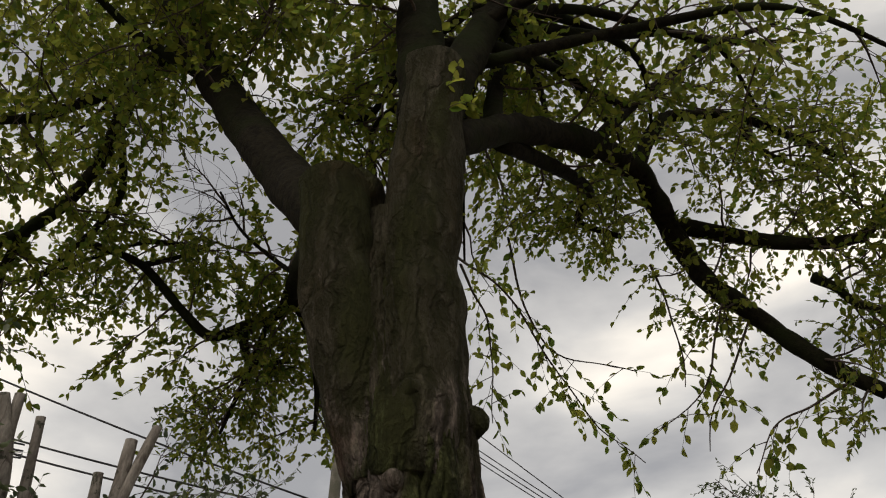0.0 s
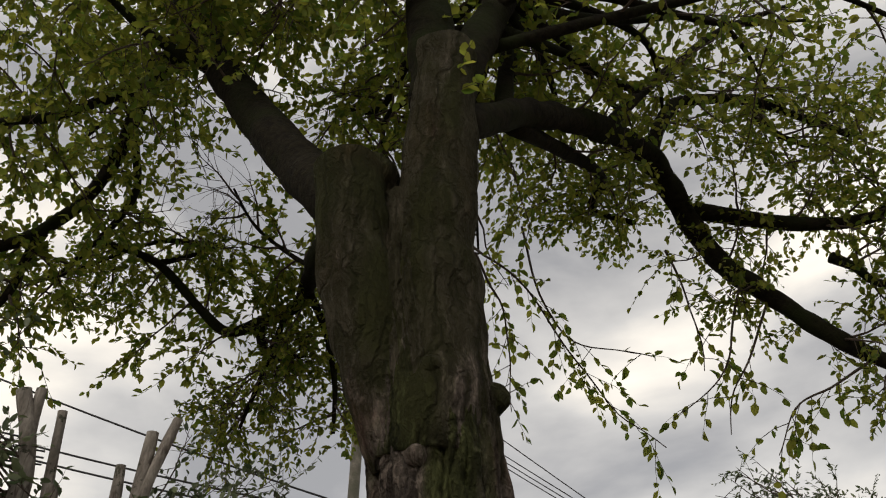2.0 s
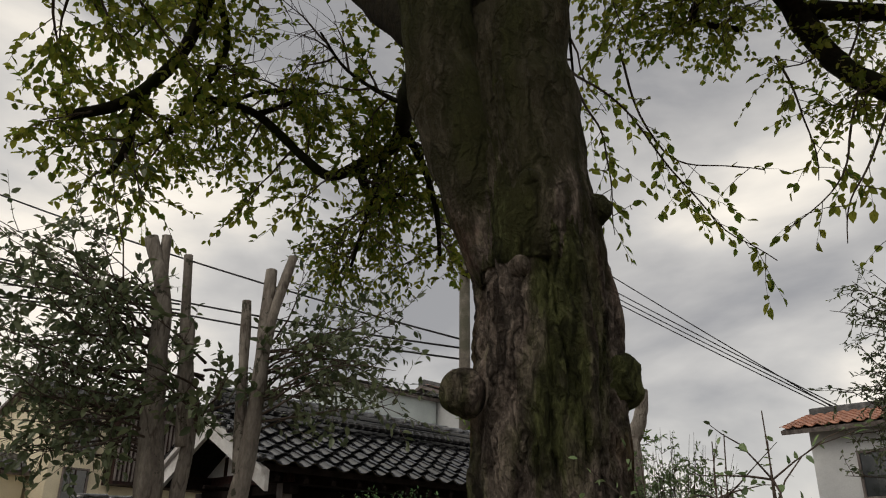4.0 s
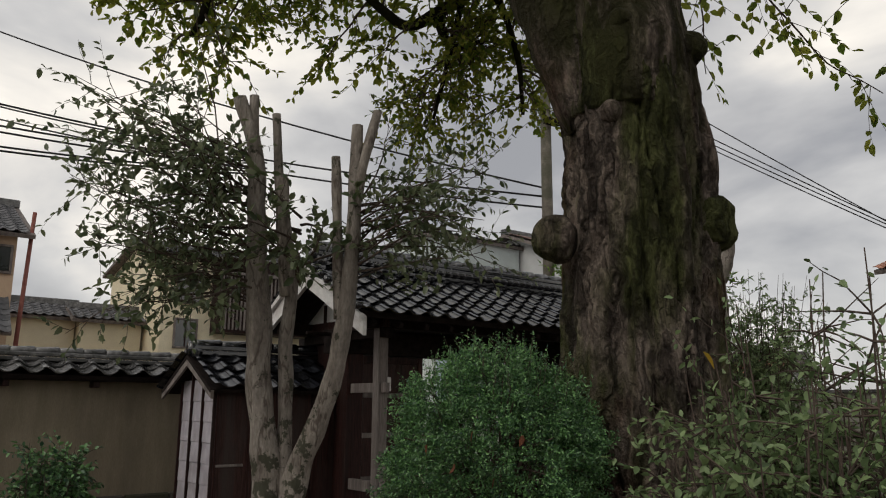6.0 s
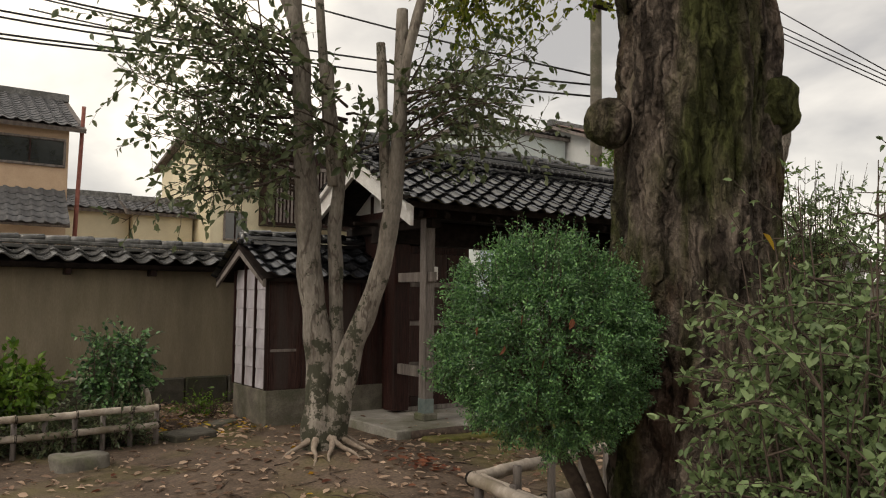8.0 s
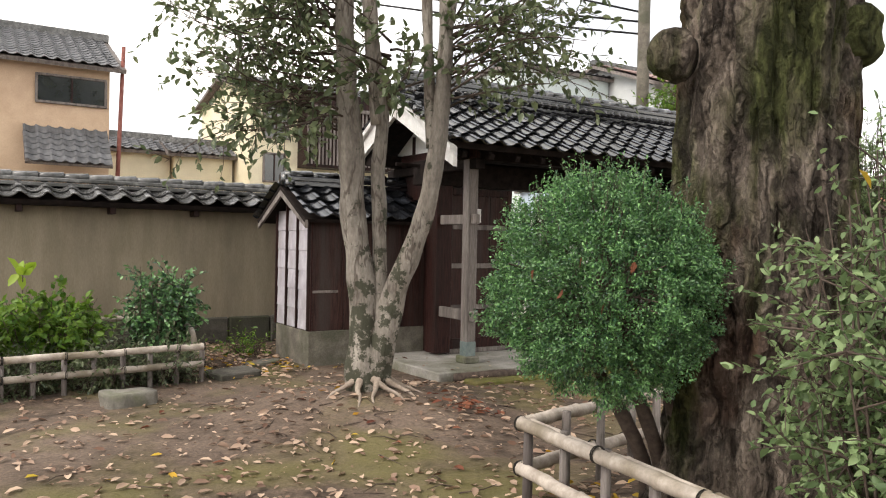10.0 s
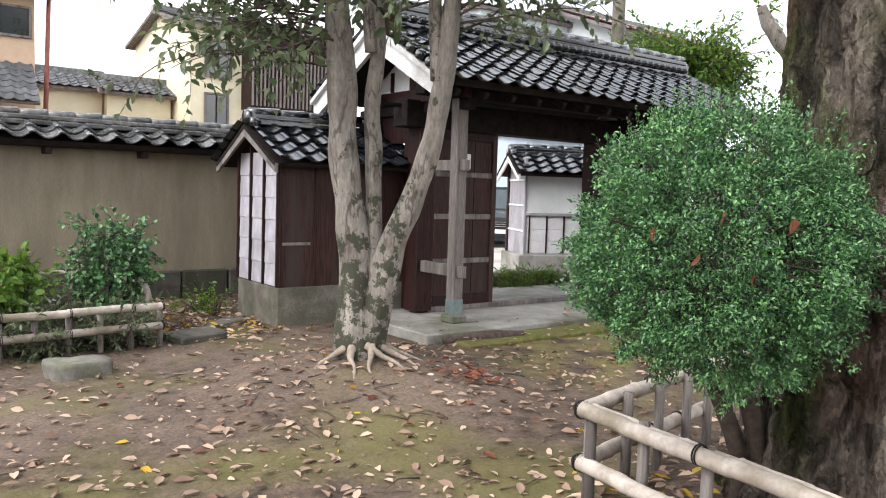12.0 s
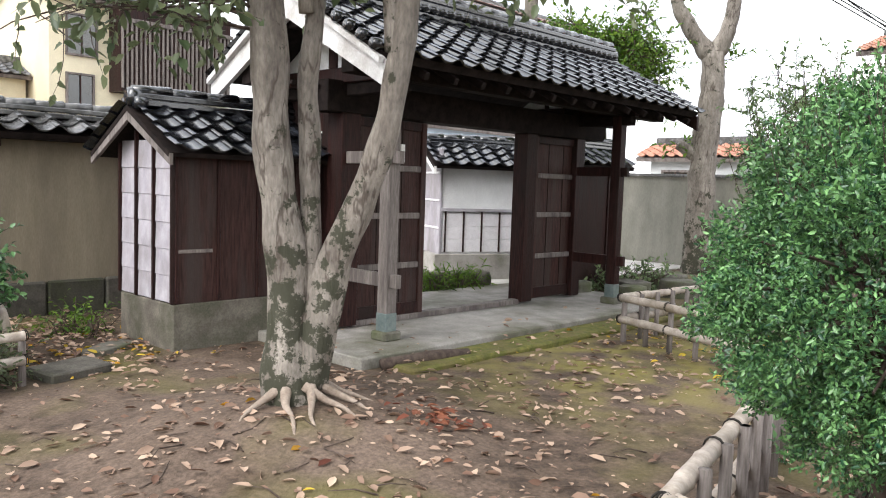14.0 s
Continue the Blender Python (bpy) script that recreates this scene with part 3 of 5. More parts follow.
for x in (-1.08, 2.62):
    box_part("front_post", (x - 0.062, x + 0.062, -0.742, -0.618, 0.33, 2.37), WOOD_GREY if x < 0 else WOOD, gate, "weathered front post with a lead-grey shoe")
    box_part("post_shoe", (x - 0.066, x + 0.066, -0.746, -0.614, 0.17, 0.335), mat("verdigris_sheet", (0.14, 0.18, 0.18), (0.22, 0.26, 0.25), 9, 0.5, 0.1, metal=0.5), gate, "grey-green metal shoe")
    box_part("footing_stone", (x - 0.10, x + 0.10, -0.78, -0.58, 0.09, 0.175), STONE, gate, bevel=0.015)
    box_part("main_post", (x - 0.10 + (0.02 if x < 0 else 0.06), x + 0.10 + 0.04, -0.11, 0.11, 0.12, 2.1), WOOD, gate)
    for z, h in ((1.64, 0.11), (0.56, 0.12)):
        box_part("tie_beam", (x - 0.03, x + 0.03, -0.83, 0.0, z, z + h), WOOD_GREY if x < 0 else WOOD, gate)
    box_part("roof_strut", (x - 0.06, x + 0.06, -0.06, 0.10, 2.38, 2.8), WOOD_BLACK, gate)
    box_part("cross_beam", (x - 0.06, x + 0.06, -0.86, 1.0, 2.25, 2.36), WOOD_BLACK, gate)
box_part("rear_post", (1.58, 1.78, -0.1, 0.1, 0.12, 2.1), WOOD, gate)


for x in (-1.13, 2.70):
    bm = bmesh.new()
    rim = [(-0.82, 2.50), (GYR, 3.02), (0.92, 2.50)]
    for xx in (x - 0.02, x + 0.02):
        for y, z in rim:
            bm.verts.new((xx, y, z))
    bm.verts.ensure_lookup_table()
    v = bm.verts
    for f in ((0, 1, 2), (5, 4, 3), (0, 3, 4, 1), (1, 4, 5, 2), (2, 5, 3, 0)):
        bm.faces.new([v[i] for i in f])
    bmesh.ops.recalc_face_normals(bm, faces=bm.faces)
    part("gable_plaster", bm, WHITE, gate, "grey-white plaster infill of the gable")
    box_part("gable_beam", (x - 0.05, x + 0.05, -0.86, 0.98, 2.36, 2.50), WOOD, gate)
    box_part("king_strut", (x - 0.04, x + 0.04, -0.01, 0.11, 2.50, 2.98), WOOD, gate)
    for y in (-0.42, 0.46):
        box_part("gable_stud", (x - 0.03, x + 0.03, y - 0.035, y + 0.035, 2.50, 2.72), WOOD, gate)
box_part("side_board", (-1.06, -1.0, 0.11, 0.33, 0.10, 2.36), WOOD, gate)
box_part("side_board", (-1.06, -1.0, 0.33, 1.30, 1.95, 2.36), WOOD, gate)


box_part("name_plate", (-1.03, -0.99, -0.765, -0.745, 1.66, 1.81), CREAM, gate, "small pale plate on the front post", 0.002)


def door_leaf(x0, x1, y):
    """A framed leaf with three cross rails and sunk boards."""
    ob = box_part("door_leaf", (x0, x1, y - 0.012, y + 0.012, 0.15, 2.08), WOOD_RED, gate, "dark panelled door leaf")
    for a, b in ((x0, x0 + 0.07), (x1 - 0.07, x1)):
        box_part("stile", (a, b, y - 0.04, y + 0.04, 0.14, 2.09), WOOD_RED, ob)
    for z, h in ((0.14, 0.13), (0.62, 0.06), (1.12, 0.06), (1.59, 0.06), (2.0, 0.09)):
        box_part("rail", (x0 + 0.07, x1 - 0.07, y - 0.035, y + 0.035, z, z + h), WOOD_GREY if 0.5 < z < 1.7 else WOOD, ob)
    for k in range(1, 3):
        x = x0 + (x1 - x0) * k / 3
        box_part("board_joint", (x - 0.004, x + 0.004, y - 0.016, y - 0.012, 0.28, 2.0), WOOD_BLACK, ob, bevel=0)


door_leaf(-0.96, 0.0, 0.0)
door_leaf(1.80, 2.70, -0.02)
box_part("threshold", (-0.96, 1.60, -0.06, 0.06, 0.095, 0.15), WOOD_GREY, gate)

# paved apron with a mossy edging and a half-buried log
tagged(box_part("gate_apron", (-1.75, 3.4, -1.14, 1.3, -0.05, 0.095), SLAB, None, bevel=0.012), "worn concrete apron under the gate", "paving", kind="structure")
MOSS = mat("moss", (0.08, 0.09, 0.02), (0.16, 0.15, 0.04), 14, 0.95, 0.8, (0.14, 0.11, 0.05), 2.0)
tagged(box_part("kerb", (-1.55, 3.3, -1.52, -1.16, -0.05, 0.05), MOSS, None, bevel=0.02), "low moss-covered edging before the apron", "kerb", kind="structure")
t = Tubes()
pp, rr = smooth_path([(-1.62, -1.24, 0.05), (-1.2, -1.32, 0.06), (-0.75, -1.36, 0.045)], [0.045, 0.06, 0.045], 4)
t.add(pp, rr, 8, 0.25)
tagged(t.done("log", TWIG), "dark rotting log beside the apron", "log")

# ---- lean-to beside the gate ----
hut = thing("side_hut", "small tiled lean-to with dark boards and silvered side panels", "shed")
HX0, HX1, HY0, HY1 = -2.57, -0.98, 0.31, 1.32
tagged(box_part("plinth", (HX0, HX1, HY0, HY1, -0.05, 0.40), CONCRETE, hut, "rough concrete plinth", 0.008))
box_part("body", (HX0 + 0.02, HX1, HY0 + 0.02, HY1 - 0.02, 0.40, 1.72), WOOD_RED, hut)
for k in range(6):
    a = HX0 + 0.03 + k * (HX1 - HX0 - 0.03) / 4
    if a < HX1 - 0.05:
        box_part("batten", (a - 0.014, a + 0.014, HY0 + 0.002, HY0 + 0.02, 0.41, 1.70), WOOD, hut, bevel=0.003)
box_part("front_rail", (HX0 + 0.03, HX0 + 0.36, HY0 + 0.004, HY0 + 0.02, 0.83, 0.86), WOOD_GREY, hut, bevel=0.003)
for c in range(3):
    a, b = HY0 + 0.02 + c * 0.33, HY0 + 0.02 + (c + 1) * 0.33
    for r in range(6):
        z = 0.41 + r * 0.225
        mm = Matrix.Translation((HX0 + 0.012, 0, z)) @ Matrix.Rotation(0.035, 4, "Y")
        box_part("panel", (-0.008, 0.004, a + 0.008, b - 0.008, 0, 0.24), BOARD, hut, bevel=0.002, m=mm)
for c in range(4):
    a = HY0 + 0.02 + c * 0.33
    box_part("batten", (HX0 - 0.02, HX0 + 0.016, a - 0.013, a + 0.013, 0.405, 1.76 + 0.1 * (c in (1, 2))), WOOD, hut, bevel=0.003)
HRX0, HRX1, HRY0, HRY1, HRZ0, HRZR = -2.72, -1.0, 0.10, 1.62, 1.66, 2.06
hyr = (HRY0 + HRY1) / 2
bm = bmesh.new()
hs = math.hypot(hyr - HRY0, HRZR - HRZ0)
beam(bm, 0, HRX1 - HRX0, 0, hs, -0.04, 0, 0, slope_matrix(HRX0, HRY0, HRZ0, hyr - HRY0, HRZR - HRZ0))
beam(bm, 0, HRX1 - HRX0, 0, hs, -0.04, 0, 0, slope_matrix(HRX1, HRY1, HRZ0, hyr - HRY0, HRZR - HRZ0, True))
hroof = part("roof", bm, WOOD_BLACK, hut)
lay_tiles(hroof, TILE_A, slope_matrix(HRX0 + 0.02, HRY0 - 0.03, HRZ0, hyr - HRY0, HRZR - HRZ0), 7, 4, 0.245, 0.21, g)
lay_joined("rear_tiles", hroof, TILE_A, slope_matrix(HRX1, HRY1 + 0.03, HRZ0, hyr - HRY0, HRZR - HRZ0, True), 7, 4, 0.25, 0.21, None)
ridge_stack(hut, HRX0 + 0.06, HRX1, hyr, HRZR, 0.2, 0.12, 2, TILE, 0.055)
bargeboards(hut, HRX0 + 0.02, HRY0, HRZ0 - 0.01, hyr, HRZR - 0.01, HRY1, 0.09, 0.03, WOOD_GREY)

# ---- garden wall with a tiled coping ----
WY = 2.68
wall = thing("wall_north", "earth-plastered garden wall with a tiled coping", "wall", kind="structure")
box_part("plaster", (-14, -1.0, WY, WY + 0.26, 0.34, 1.86), PLASTER, wall, bevel=0)
gs = random.Random(2)
x = -9.0
while x < -1.3:
    w = gs.uniform(0.3, 0.62)
    box_part("footing_stone", (x, x + w - 0.012, WY - 0.03 - gs.uniform(0, 0.03), WY + 0.2, -0.1, 0.345 + gs.uniform(-0.015, 0.02)), STONE_DARK, wall, bevel=0.02)
    x += w
box_part("footing", (-14, -1.0, WY + 0.01, WY + 0.24, -0.1, 0.34), STONE_DARK, wall, bevel=0)
for k in range(9):
    xx = -9.4 + k * 1.02
    box_part("bracket", (xx, xx + 0.07, WY - 0.22, WY, 1.70, 1.78), WOOD, wall)
box_part("eave_board", (-14, -1.0, WY - 0.24, WY + 0.5, 1.78, 1.82), WOOD_BLACK, wall, bevel=0)
bm = bmesh.new()
beam(bm, 0, 13.0, 0, 0.46, -0.05, 0, 0, slope_matrix(-14, WY - 0.27, 1.84, 0.40, 0.17))
beam(bm, 0, 13.0, 0, 0.46, -0.05, 0, 0, slope_matrix(-1.0, WY + 0.53, 1.84, 0.40, 0.17, True))
cop = part("coping", bm, WOOD_BLACK, wall)
lay_tiles(cop, TILE_W, slope_matrix(-9.6, WY - 0.30, 1.84, 0.40, 0.17), 30, 2, 0.285, 0.2, g)
ridge_stack(wall, -9.6, -1.1, WY + 0.13, 2.02, 0.24, 0.12, 2, TILE_OLD, 0.05)

# ---- the great tree ----
g = random.Random(11)
tree = thing("old_tree", "huge old broadleaf tree with mossy burled trunk and spreading limbs", "tree")


def trunk_shape(p, way):
    """Flutes and folds that run up the trunk, root flare at the foot."""
    w = math.atan2(way[1], way[0])
    z = p[2]
    flute = noise.noise(Vector((math.cos(w) * 1.6, math.sin(w) * 1.6, z * 0.35))) * 0.22
    crease = noise.noise(Vector((math.cos(w) * 4.2, math.sin(w) * 4.2, z * 0.9 + 7))) * 0.11
    q = Vector((math.cos(w) * 3.4, math.sin(w) * 3.4, z * 2.1))
    q += 0.35 * noise.noise_vector(q * 1.3)
    ridge = 1 - min(1.0, abs(noise.noise(Vector((q.x * 1.5, q.y * 1.5, q.z * 0.42 + 3)))) * 5.5)
    flake = 1 - min(1.0, abs(noise.noise(Vector((q.x * 4.0, q.y * 4.0, q.z * 1.9 + 5)))) * 4.0)
    plate = 0.02 - 0.12 * ridge ** 2 - 0.045 * flake ** 2 + 0.03 * noise.noise(q * 5.0)
    foot = max(0, 0.9 - z) ** 2 * (0.35 + 0.45 * max(0, math.sin(5 * w + 0.6)))
    return 1 + flute + crease + plate + foot


t = Tubes()
pp, rr = smooth_path([(-2.60, -5.48, -0.15), (-2.66, -5.5, 0.5), (-2.68, -5.53, 1.2), (-2.70, -5.53, 2.0), (-2.715, -5.535, 2.8), (-2.785, -5.50, 3.5), (-2.86, -5.45, 4.0), (-2.90, -5.42, 4.4), (-2.94, -5.38, 4.8)],
                     [0.475, 0.435, 0.405, 0.39, 0.37, 0.335, 0.295, 0.23, 0.13], 36)
t.add(pp, rr, 200, 0.05, trunk_shape)
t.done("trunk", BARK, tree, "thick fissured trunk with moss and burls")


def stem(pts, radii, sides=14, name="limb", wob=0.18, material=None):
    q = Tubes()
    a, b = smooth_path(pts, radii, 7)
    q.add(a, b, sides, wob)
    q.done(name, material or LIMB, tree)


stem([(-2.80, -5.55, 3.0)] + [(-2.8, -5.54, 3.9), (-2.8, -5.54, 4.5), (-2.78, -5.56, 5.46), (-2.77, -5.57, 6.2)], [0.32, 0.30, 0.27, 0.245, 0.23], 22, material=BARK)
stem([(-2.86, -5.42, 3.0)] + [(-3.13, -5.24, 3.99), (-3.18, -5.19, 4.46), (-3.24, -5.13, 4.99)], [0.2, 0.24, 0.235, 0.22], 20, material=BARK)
FORK_A = [(-2.78, -5.5, 5.68), (-2.79, -5.44, 6.44), (-2.76, -5.34, 7.15), (-2.72, -5.17, 8.46), (-2.68, -4.91, 10.38)]
FORK_B = [(-2.73, -5.59, 5.67), (-2.6, -5.63, 6.19), (-2.33, -5.67, 6.86), (-2.05, -5.73, 7.6), (-1.58, -5.97, 9.07)]
LIMB_L = [(-3.08, -5.07, 4.74), (-2.99, -4.48, 5.36), (-2.97, -3.74, 6.31), (-3.0, -3.01, 7.35), (-3.02, -2.31, 8.44), (-3.25, -1.76, 9.57), (-3.58, -1.3, 10.8)]
LIMB_R = [(-2.71, -5.65, 5.47), (-1.86, -5.67, 6.21), (-1.03, -5.73, 6.73), (-0.24, -5.78, 7.12), (0.53, -5.83, 7.32), (1.07, -5.88, 7.15), (1.4, -5.93, 6.78), (1.56, -6.15, 6.28), (1.74, -6.48, 5.88), (1.82, -6.91, 5.33), (1.89, -7.49, 4.8)]
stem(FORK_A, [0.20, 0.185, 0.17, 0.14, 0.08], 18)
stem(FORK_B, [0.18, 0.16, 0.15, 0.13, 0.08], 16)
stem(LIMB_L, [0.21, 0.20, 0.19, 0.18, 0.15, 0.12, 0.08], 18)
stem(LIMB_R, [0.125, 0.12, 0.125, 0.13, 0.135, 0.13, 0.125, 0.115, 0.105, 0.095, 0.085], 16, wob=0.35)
SUBS = []


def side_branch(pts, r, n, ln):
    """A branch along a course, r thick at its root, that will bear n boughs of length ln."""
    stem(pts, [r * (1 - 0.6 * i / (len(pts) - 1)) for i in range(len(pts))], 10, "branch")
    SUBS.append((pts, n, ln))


side_branch([(-1.65, -3.26, 5.61), (-1.5, -2.47, 6.26), (-1.63, -2.0, 6.74), (-1.87, -1.83, 7.18)], 0.03, 9, 0.8)
side_branch([(-2.99, -2.32, 8.41), (-2.93, -1.68, 8.45), (-2.95, -1.34, 8.22), (-2.96, -1.23, 7.74), (-2.96, -1.12, 7.25), (-3.15, -1.04, 6.51), (-3.53, -0.89, 5.91), (-3.99, -0.75, 5.6)], 0.12, 11, 1.0)
side_branch([(-2.93, -1.24, 7.67), (-2.7, -1.24, 6.98), (-2.72, -1.12, 6.59), (-2.9, -1.04, 6.12), (-3.08, -0.85, 5.69)], 0.05, 4, 0.7)
side_branch([(-2.96, -1.45, 8.2), (-3.39, -1.48, 7.63), (-3.81, -1.54, 7.01), (-4.22, -1.62, 6.58), (-4.65, -1.71, 6.13)], 0.075, 12, 1.1)
side_branch([(-3.36, -0.95, 6.09), (-3.38, -0.84, 5.8), (-3.42, -0.82, 5.4), (-3.49, -0.69, 5.16)], 0.06, 5, 0.8)
side_branch([(-2.73, -4.58, 4.98), (-1.91, -3.43, 5.64), (-1.1, -2.41, 6.02), (-0.93, -2.03, 5.97), (-1.2, -1.82, 5.73), (-1.41, -1.54, 5.62), (-1.69, -1.35, 5.86), (-2.09, -0.99, 6.36), (-2.6, -0.73, 6.47)], 0.10, 12, 0.9)
side_branch([(-1.2, -1.82, 5.73), (-1.14, -1.87, 5.44), (-1.05, -1.94, 5.33), (-0.71, -2.09, 5.45)], 0.06, 6, 0.7)
side_branch([(-2.09, -0.99, 6.36), (-1.86, -1.13, 6.51), (-1.52, -1.34, 6.77)], 0.04, 4, 0.6)
side_branch([(-1.52, -1.34, 6.77), (-2.0, -0.7, 6.82), (-2.65, -0.27, 6.24), (-3.28, -0.03, 5.72)], 0.035, 12, 0.9)
side_branch([(-0.98, -2.0, 5.92), (-1.05, -1.8, 5.13), (-1.1, -1.64, 4.58)], 0.04, 8, 0.8)
side_branch([(-1.1, -2.41, 6.02), (-0.72, -2.35, 5.72), (-0.53, -2.39, 5.17), (-0.43, -2.35, 4.58)], 0.05, 9, 0.75)
side_branch([(1.41, -5.98, 7.02), (1.55, -6.52, 6.75), (1.64, -7.05, 6.51), (1.7, -7.57, 6.39), (1.72, -7.85, 6.51), (1.72, -8.22, 7.05)], 0.10, 20, 1.0)
side_branch([(0.54, -5.87, 7.35), (0.81, -6.07, 8.04), (1.07, -6.25, 8.33), (1.5, -6.82, 8.34), (1.77, -7.27, 8.04), (1.91, -7.7, 7.62)], 0.09, 15, 1.1)
side_branch([(-0.36, -5.77, 7.08), (0.37, -5.99, 8.09), (0.88, -6.32, 8.79), (1.4, -6.78, 9.52), (1.9, -7.56, 9.92)], 0.075, 7, 1.2)
side_branch([(-1.9, -5.6, 6.08), (-0.19, -5.41, 6.95), (0.81, -5.18, 7.42), (0.92, -4.94, 7.21), (1.2, -5.35, 6.98)], 0.08, 19, 0.9)
side_branch([(-2.02, -5.59, 6.12), (-1.66, -5.42, 7.03), (-1.28, -5.27, 8.26), (-0.89, -5.15, 9.82)], 0.09, 3, 1.1)
side_branch([(1.5, -6.82, 8.34), (1.63, -6.96, 7.9), (1.77, -7.25, 7.61), (1.9, -7.6, 7.45)], 0.05, 11, 0.9)
side_branch([(1.66, -7.17, 6.06), (1.68, -7.35, 5.88), (1.69, -7.5, 5.65), (1.72, -7.84, 5.43)], 0.06, 8, 0.7)
for c, r in (((-3.19, -5.36, 2.33), 0.12), ((-2.52, -5.81, 2.42), 0.15), ((-2.60, -5.80, 3.38), 0.10), ((-3.0, -5.12, 5.0), 0.2), ((-3.02, -5.70, 3.45), 0.07), ((-3.08, -5.66, 2.95), 0.06)):
    bm = bmesh.new()
    bmesh.ops.create_icosphere(bm, subdivisions=4, radius=r)
    for v in bm.verts:
        v.co *= 1 + 0.22 * noise.noise(v.co * 9 + Vector(c)) + 0.08 * noise.noise(v.co * 25)
        v.co += Vector(c)
    part("burl", bm, BARK, tree, "knobbly mossy burl", True)
# openings in the crown through which the sky shows
GAPS = [((-2.18, -1.63, 7.14), 0.85), ((-3.16, -3.38, 5.69), 0.6), ((-1.8, -0.2, 8.4), 1.0), ((-1.49, -2.87, 7.8), 0.45)]
LEAF = 0.10


def thinned(leaves):
    """Drops the leaves that lie in the crown's openings."""
    keep = [i for i, p in enumerate(leaves.p) if all(np.linalg.norm(p - np.array(c)) > r * (0.8 + 0.5 * noise.noise(Vector(p * 1.7))) for c, r in GAPS)]
    leaves.p, leaves.d, leaves.s = [leaves.p[i] for i in keep], [leaves.d[i] for i in keep], [leaves.s[i] for i in keep]
    return leaves


wood, leafs = Tubes(), Leaves()
for pts, n, ln in [(LIMB_L[2:], 18, 1.3), (LIMB_R[1:6], 4, 1.1), (LIMB_R[6:], 9, 0.8), (FORK_A[1:], 14, 1.5), (FORK_B[1:], 2, 1.4)] + SUBS:
    a, _ = smooth_path(pts, [1] * len(pts), 6)
    back = a[0][1] > -2.5 and a[0][2] < 7 and a[0][0] > -2.5
    for k in range(int(n * (1.5 if back else 1))):
        q = a[int((0.12 + 0.88 * (k + g.random()) / (n * (1.5 if back else 1))) * (len(a) - 1))]
        d = rand_dir(g, 0.1) * 0.9 + (a[-1] - a[0]) / np.linalg.norm(a[-1] - a[0]) * 0.5
        right = q[1] < -4.8 and q[0] > -1.5
        bough(wood, leafs, q, d, ln * g.uniform(0.55, 1.1), 0.016, LEAF * (0.78 if back else 0.85 if right else 1), g, 11, 10 if right else 12, 0.25, 0.55)
# high branches that fan out to the far side and over the walk
for k in range(26):
    w = radians(-70 + 225 * (k + g.uniform(0, 1)) / 26)
    f = FORK_B if math.cos(w) > 0.2 else FORK_A if k % 3 else LIMB_L[1:5]
    start = np.array(f[2 + k % 2]) + np.array((0, 0, g.uniform(-0.4, 0.6)))
    out = np.array((math.cos(w), math.sin(w), 0))
    ln = g.uniform(2.6, 4.6)
    pts = [start, start + out * ln * 0.35 + (0, 0, ln * 0.20), start + out * ln * 0.7 + (0, 0, ln * 0.30), start + out * ln + (0, 0, ln * 0.28)]
    pts = [p + rand_dir(g) * 0.14 * i for i, p in enumerate(pts)]
    stem(pts, [0.06, 0.05, 0.035, 0.015], 8, "branch")
    a, _ = smooth_path(pts, [1] * 4, 6)
    many = 4 if w < 0.55 else 14
    for j in range(many):
        q = a[int((0.25 + 0.75 * (j + g.random()) / many) * (len(a) - 1))]
        bough(wood, leafs, q, rand_dir(g, 0.05) + out * 0.4, g.uniform(0.9, 1.7), 0.016, LEAF, g, 10, 10, 0.25, 0.6)
tagged(wood.done("branchwork", TWIG, tree), kind="stuff")
tagged(thinned(leafs).done("crown", LEAF_BIG, tree, "dark green leaves, some turning yellow", 0.6, 0.45), kind="stuff")
wood, leafs = Tubes(), Leaves()


def hanging_twig(pts, n):
    """A long twig that hangs below the crown with n sprays of leaves."""
    a, b = smooth_path(pts, [0.016 - 0.011 * i / (len(pts) - 1) for i in range(len(pts))], 6)
    a = [q + np.array(noise.noise_vector(Vector(q * 1.1))) * 0.12 * min(1, i / 8) for i, q in enumerate(a)]
    wood.add(a, b, 5, cap=False)
    for k in range(n):
        i = int((0.25 + 0.75 * (k + g.random()) / n) * (len(a) - 1))
        spray(wood, leafs, a[i], rand_dir(g, -0.3) + (a[-1] - a[0]) * 0.3, g.uniform(0.35, 0.8), 0.005, 0.125, 6, 0.45, g)


hanging_twig([(-0.81, -4.36, 6.01), (0.34, -4.09, 6.34), (0.79, -4.46, 5.58), (1.1, -4.85, 4.83), (1.29, -5.32, 4.3)], 16)
hanging_twig([(-0.76, -4.43, 5.88), (0.36, -3.93, 6.03), (0.49, -3.95, 5.39), (0.53, -4.02, 4.69)], 14)
hanging_twig([(0.36, -4.31, 6.89), (0.71, -4.31, 6.01), (0.9, -4.67, 5.5), (1.18, -5.3, 5.25)], 9)
hanging_twig([(1.29, -5.61, 6.55), (1.44, -5.73, 5.93), (1.42, -5.68, 5.13)], 10)
hanging_twig([(1.49, -6.28, 5.99), (1.44, -6.08, 5.42), (1.38, -5.86, 5.01), (1.24, -5.45, 4.63)], 5)
hanging_twig([(1.76, -7.2, 4.91), (1.72, -6.86, 4.73), (1.65, -6.53, 4.58), (1.58, -6.2, 4.15)], 10)
hanging_twig([(1.74, -6.48, 5.88), (1.68, -6.2, 5.23), (1.6, -5.91, 4.9), (1.57, -5.82, 4.49)], 5)
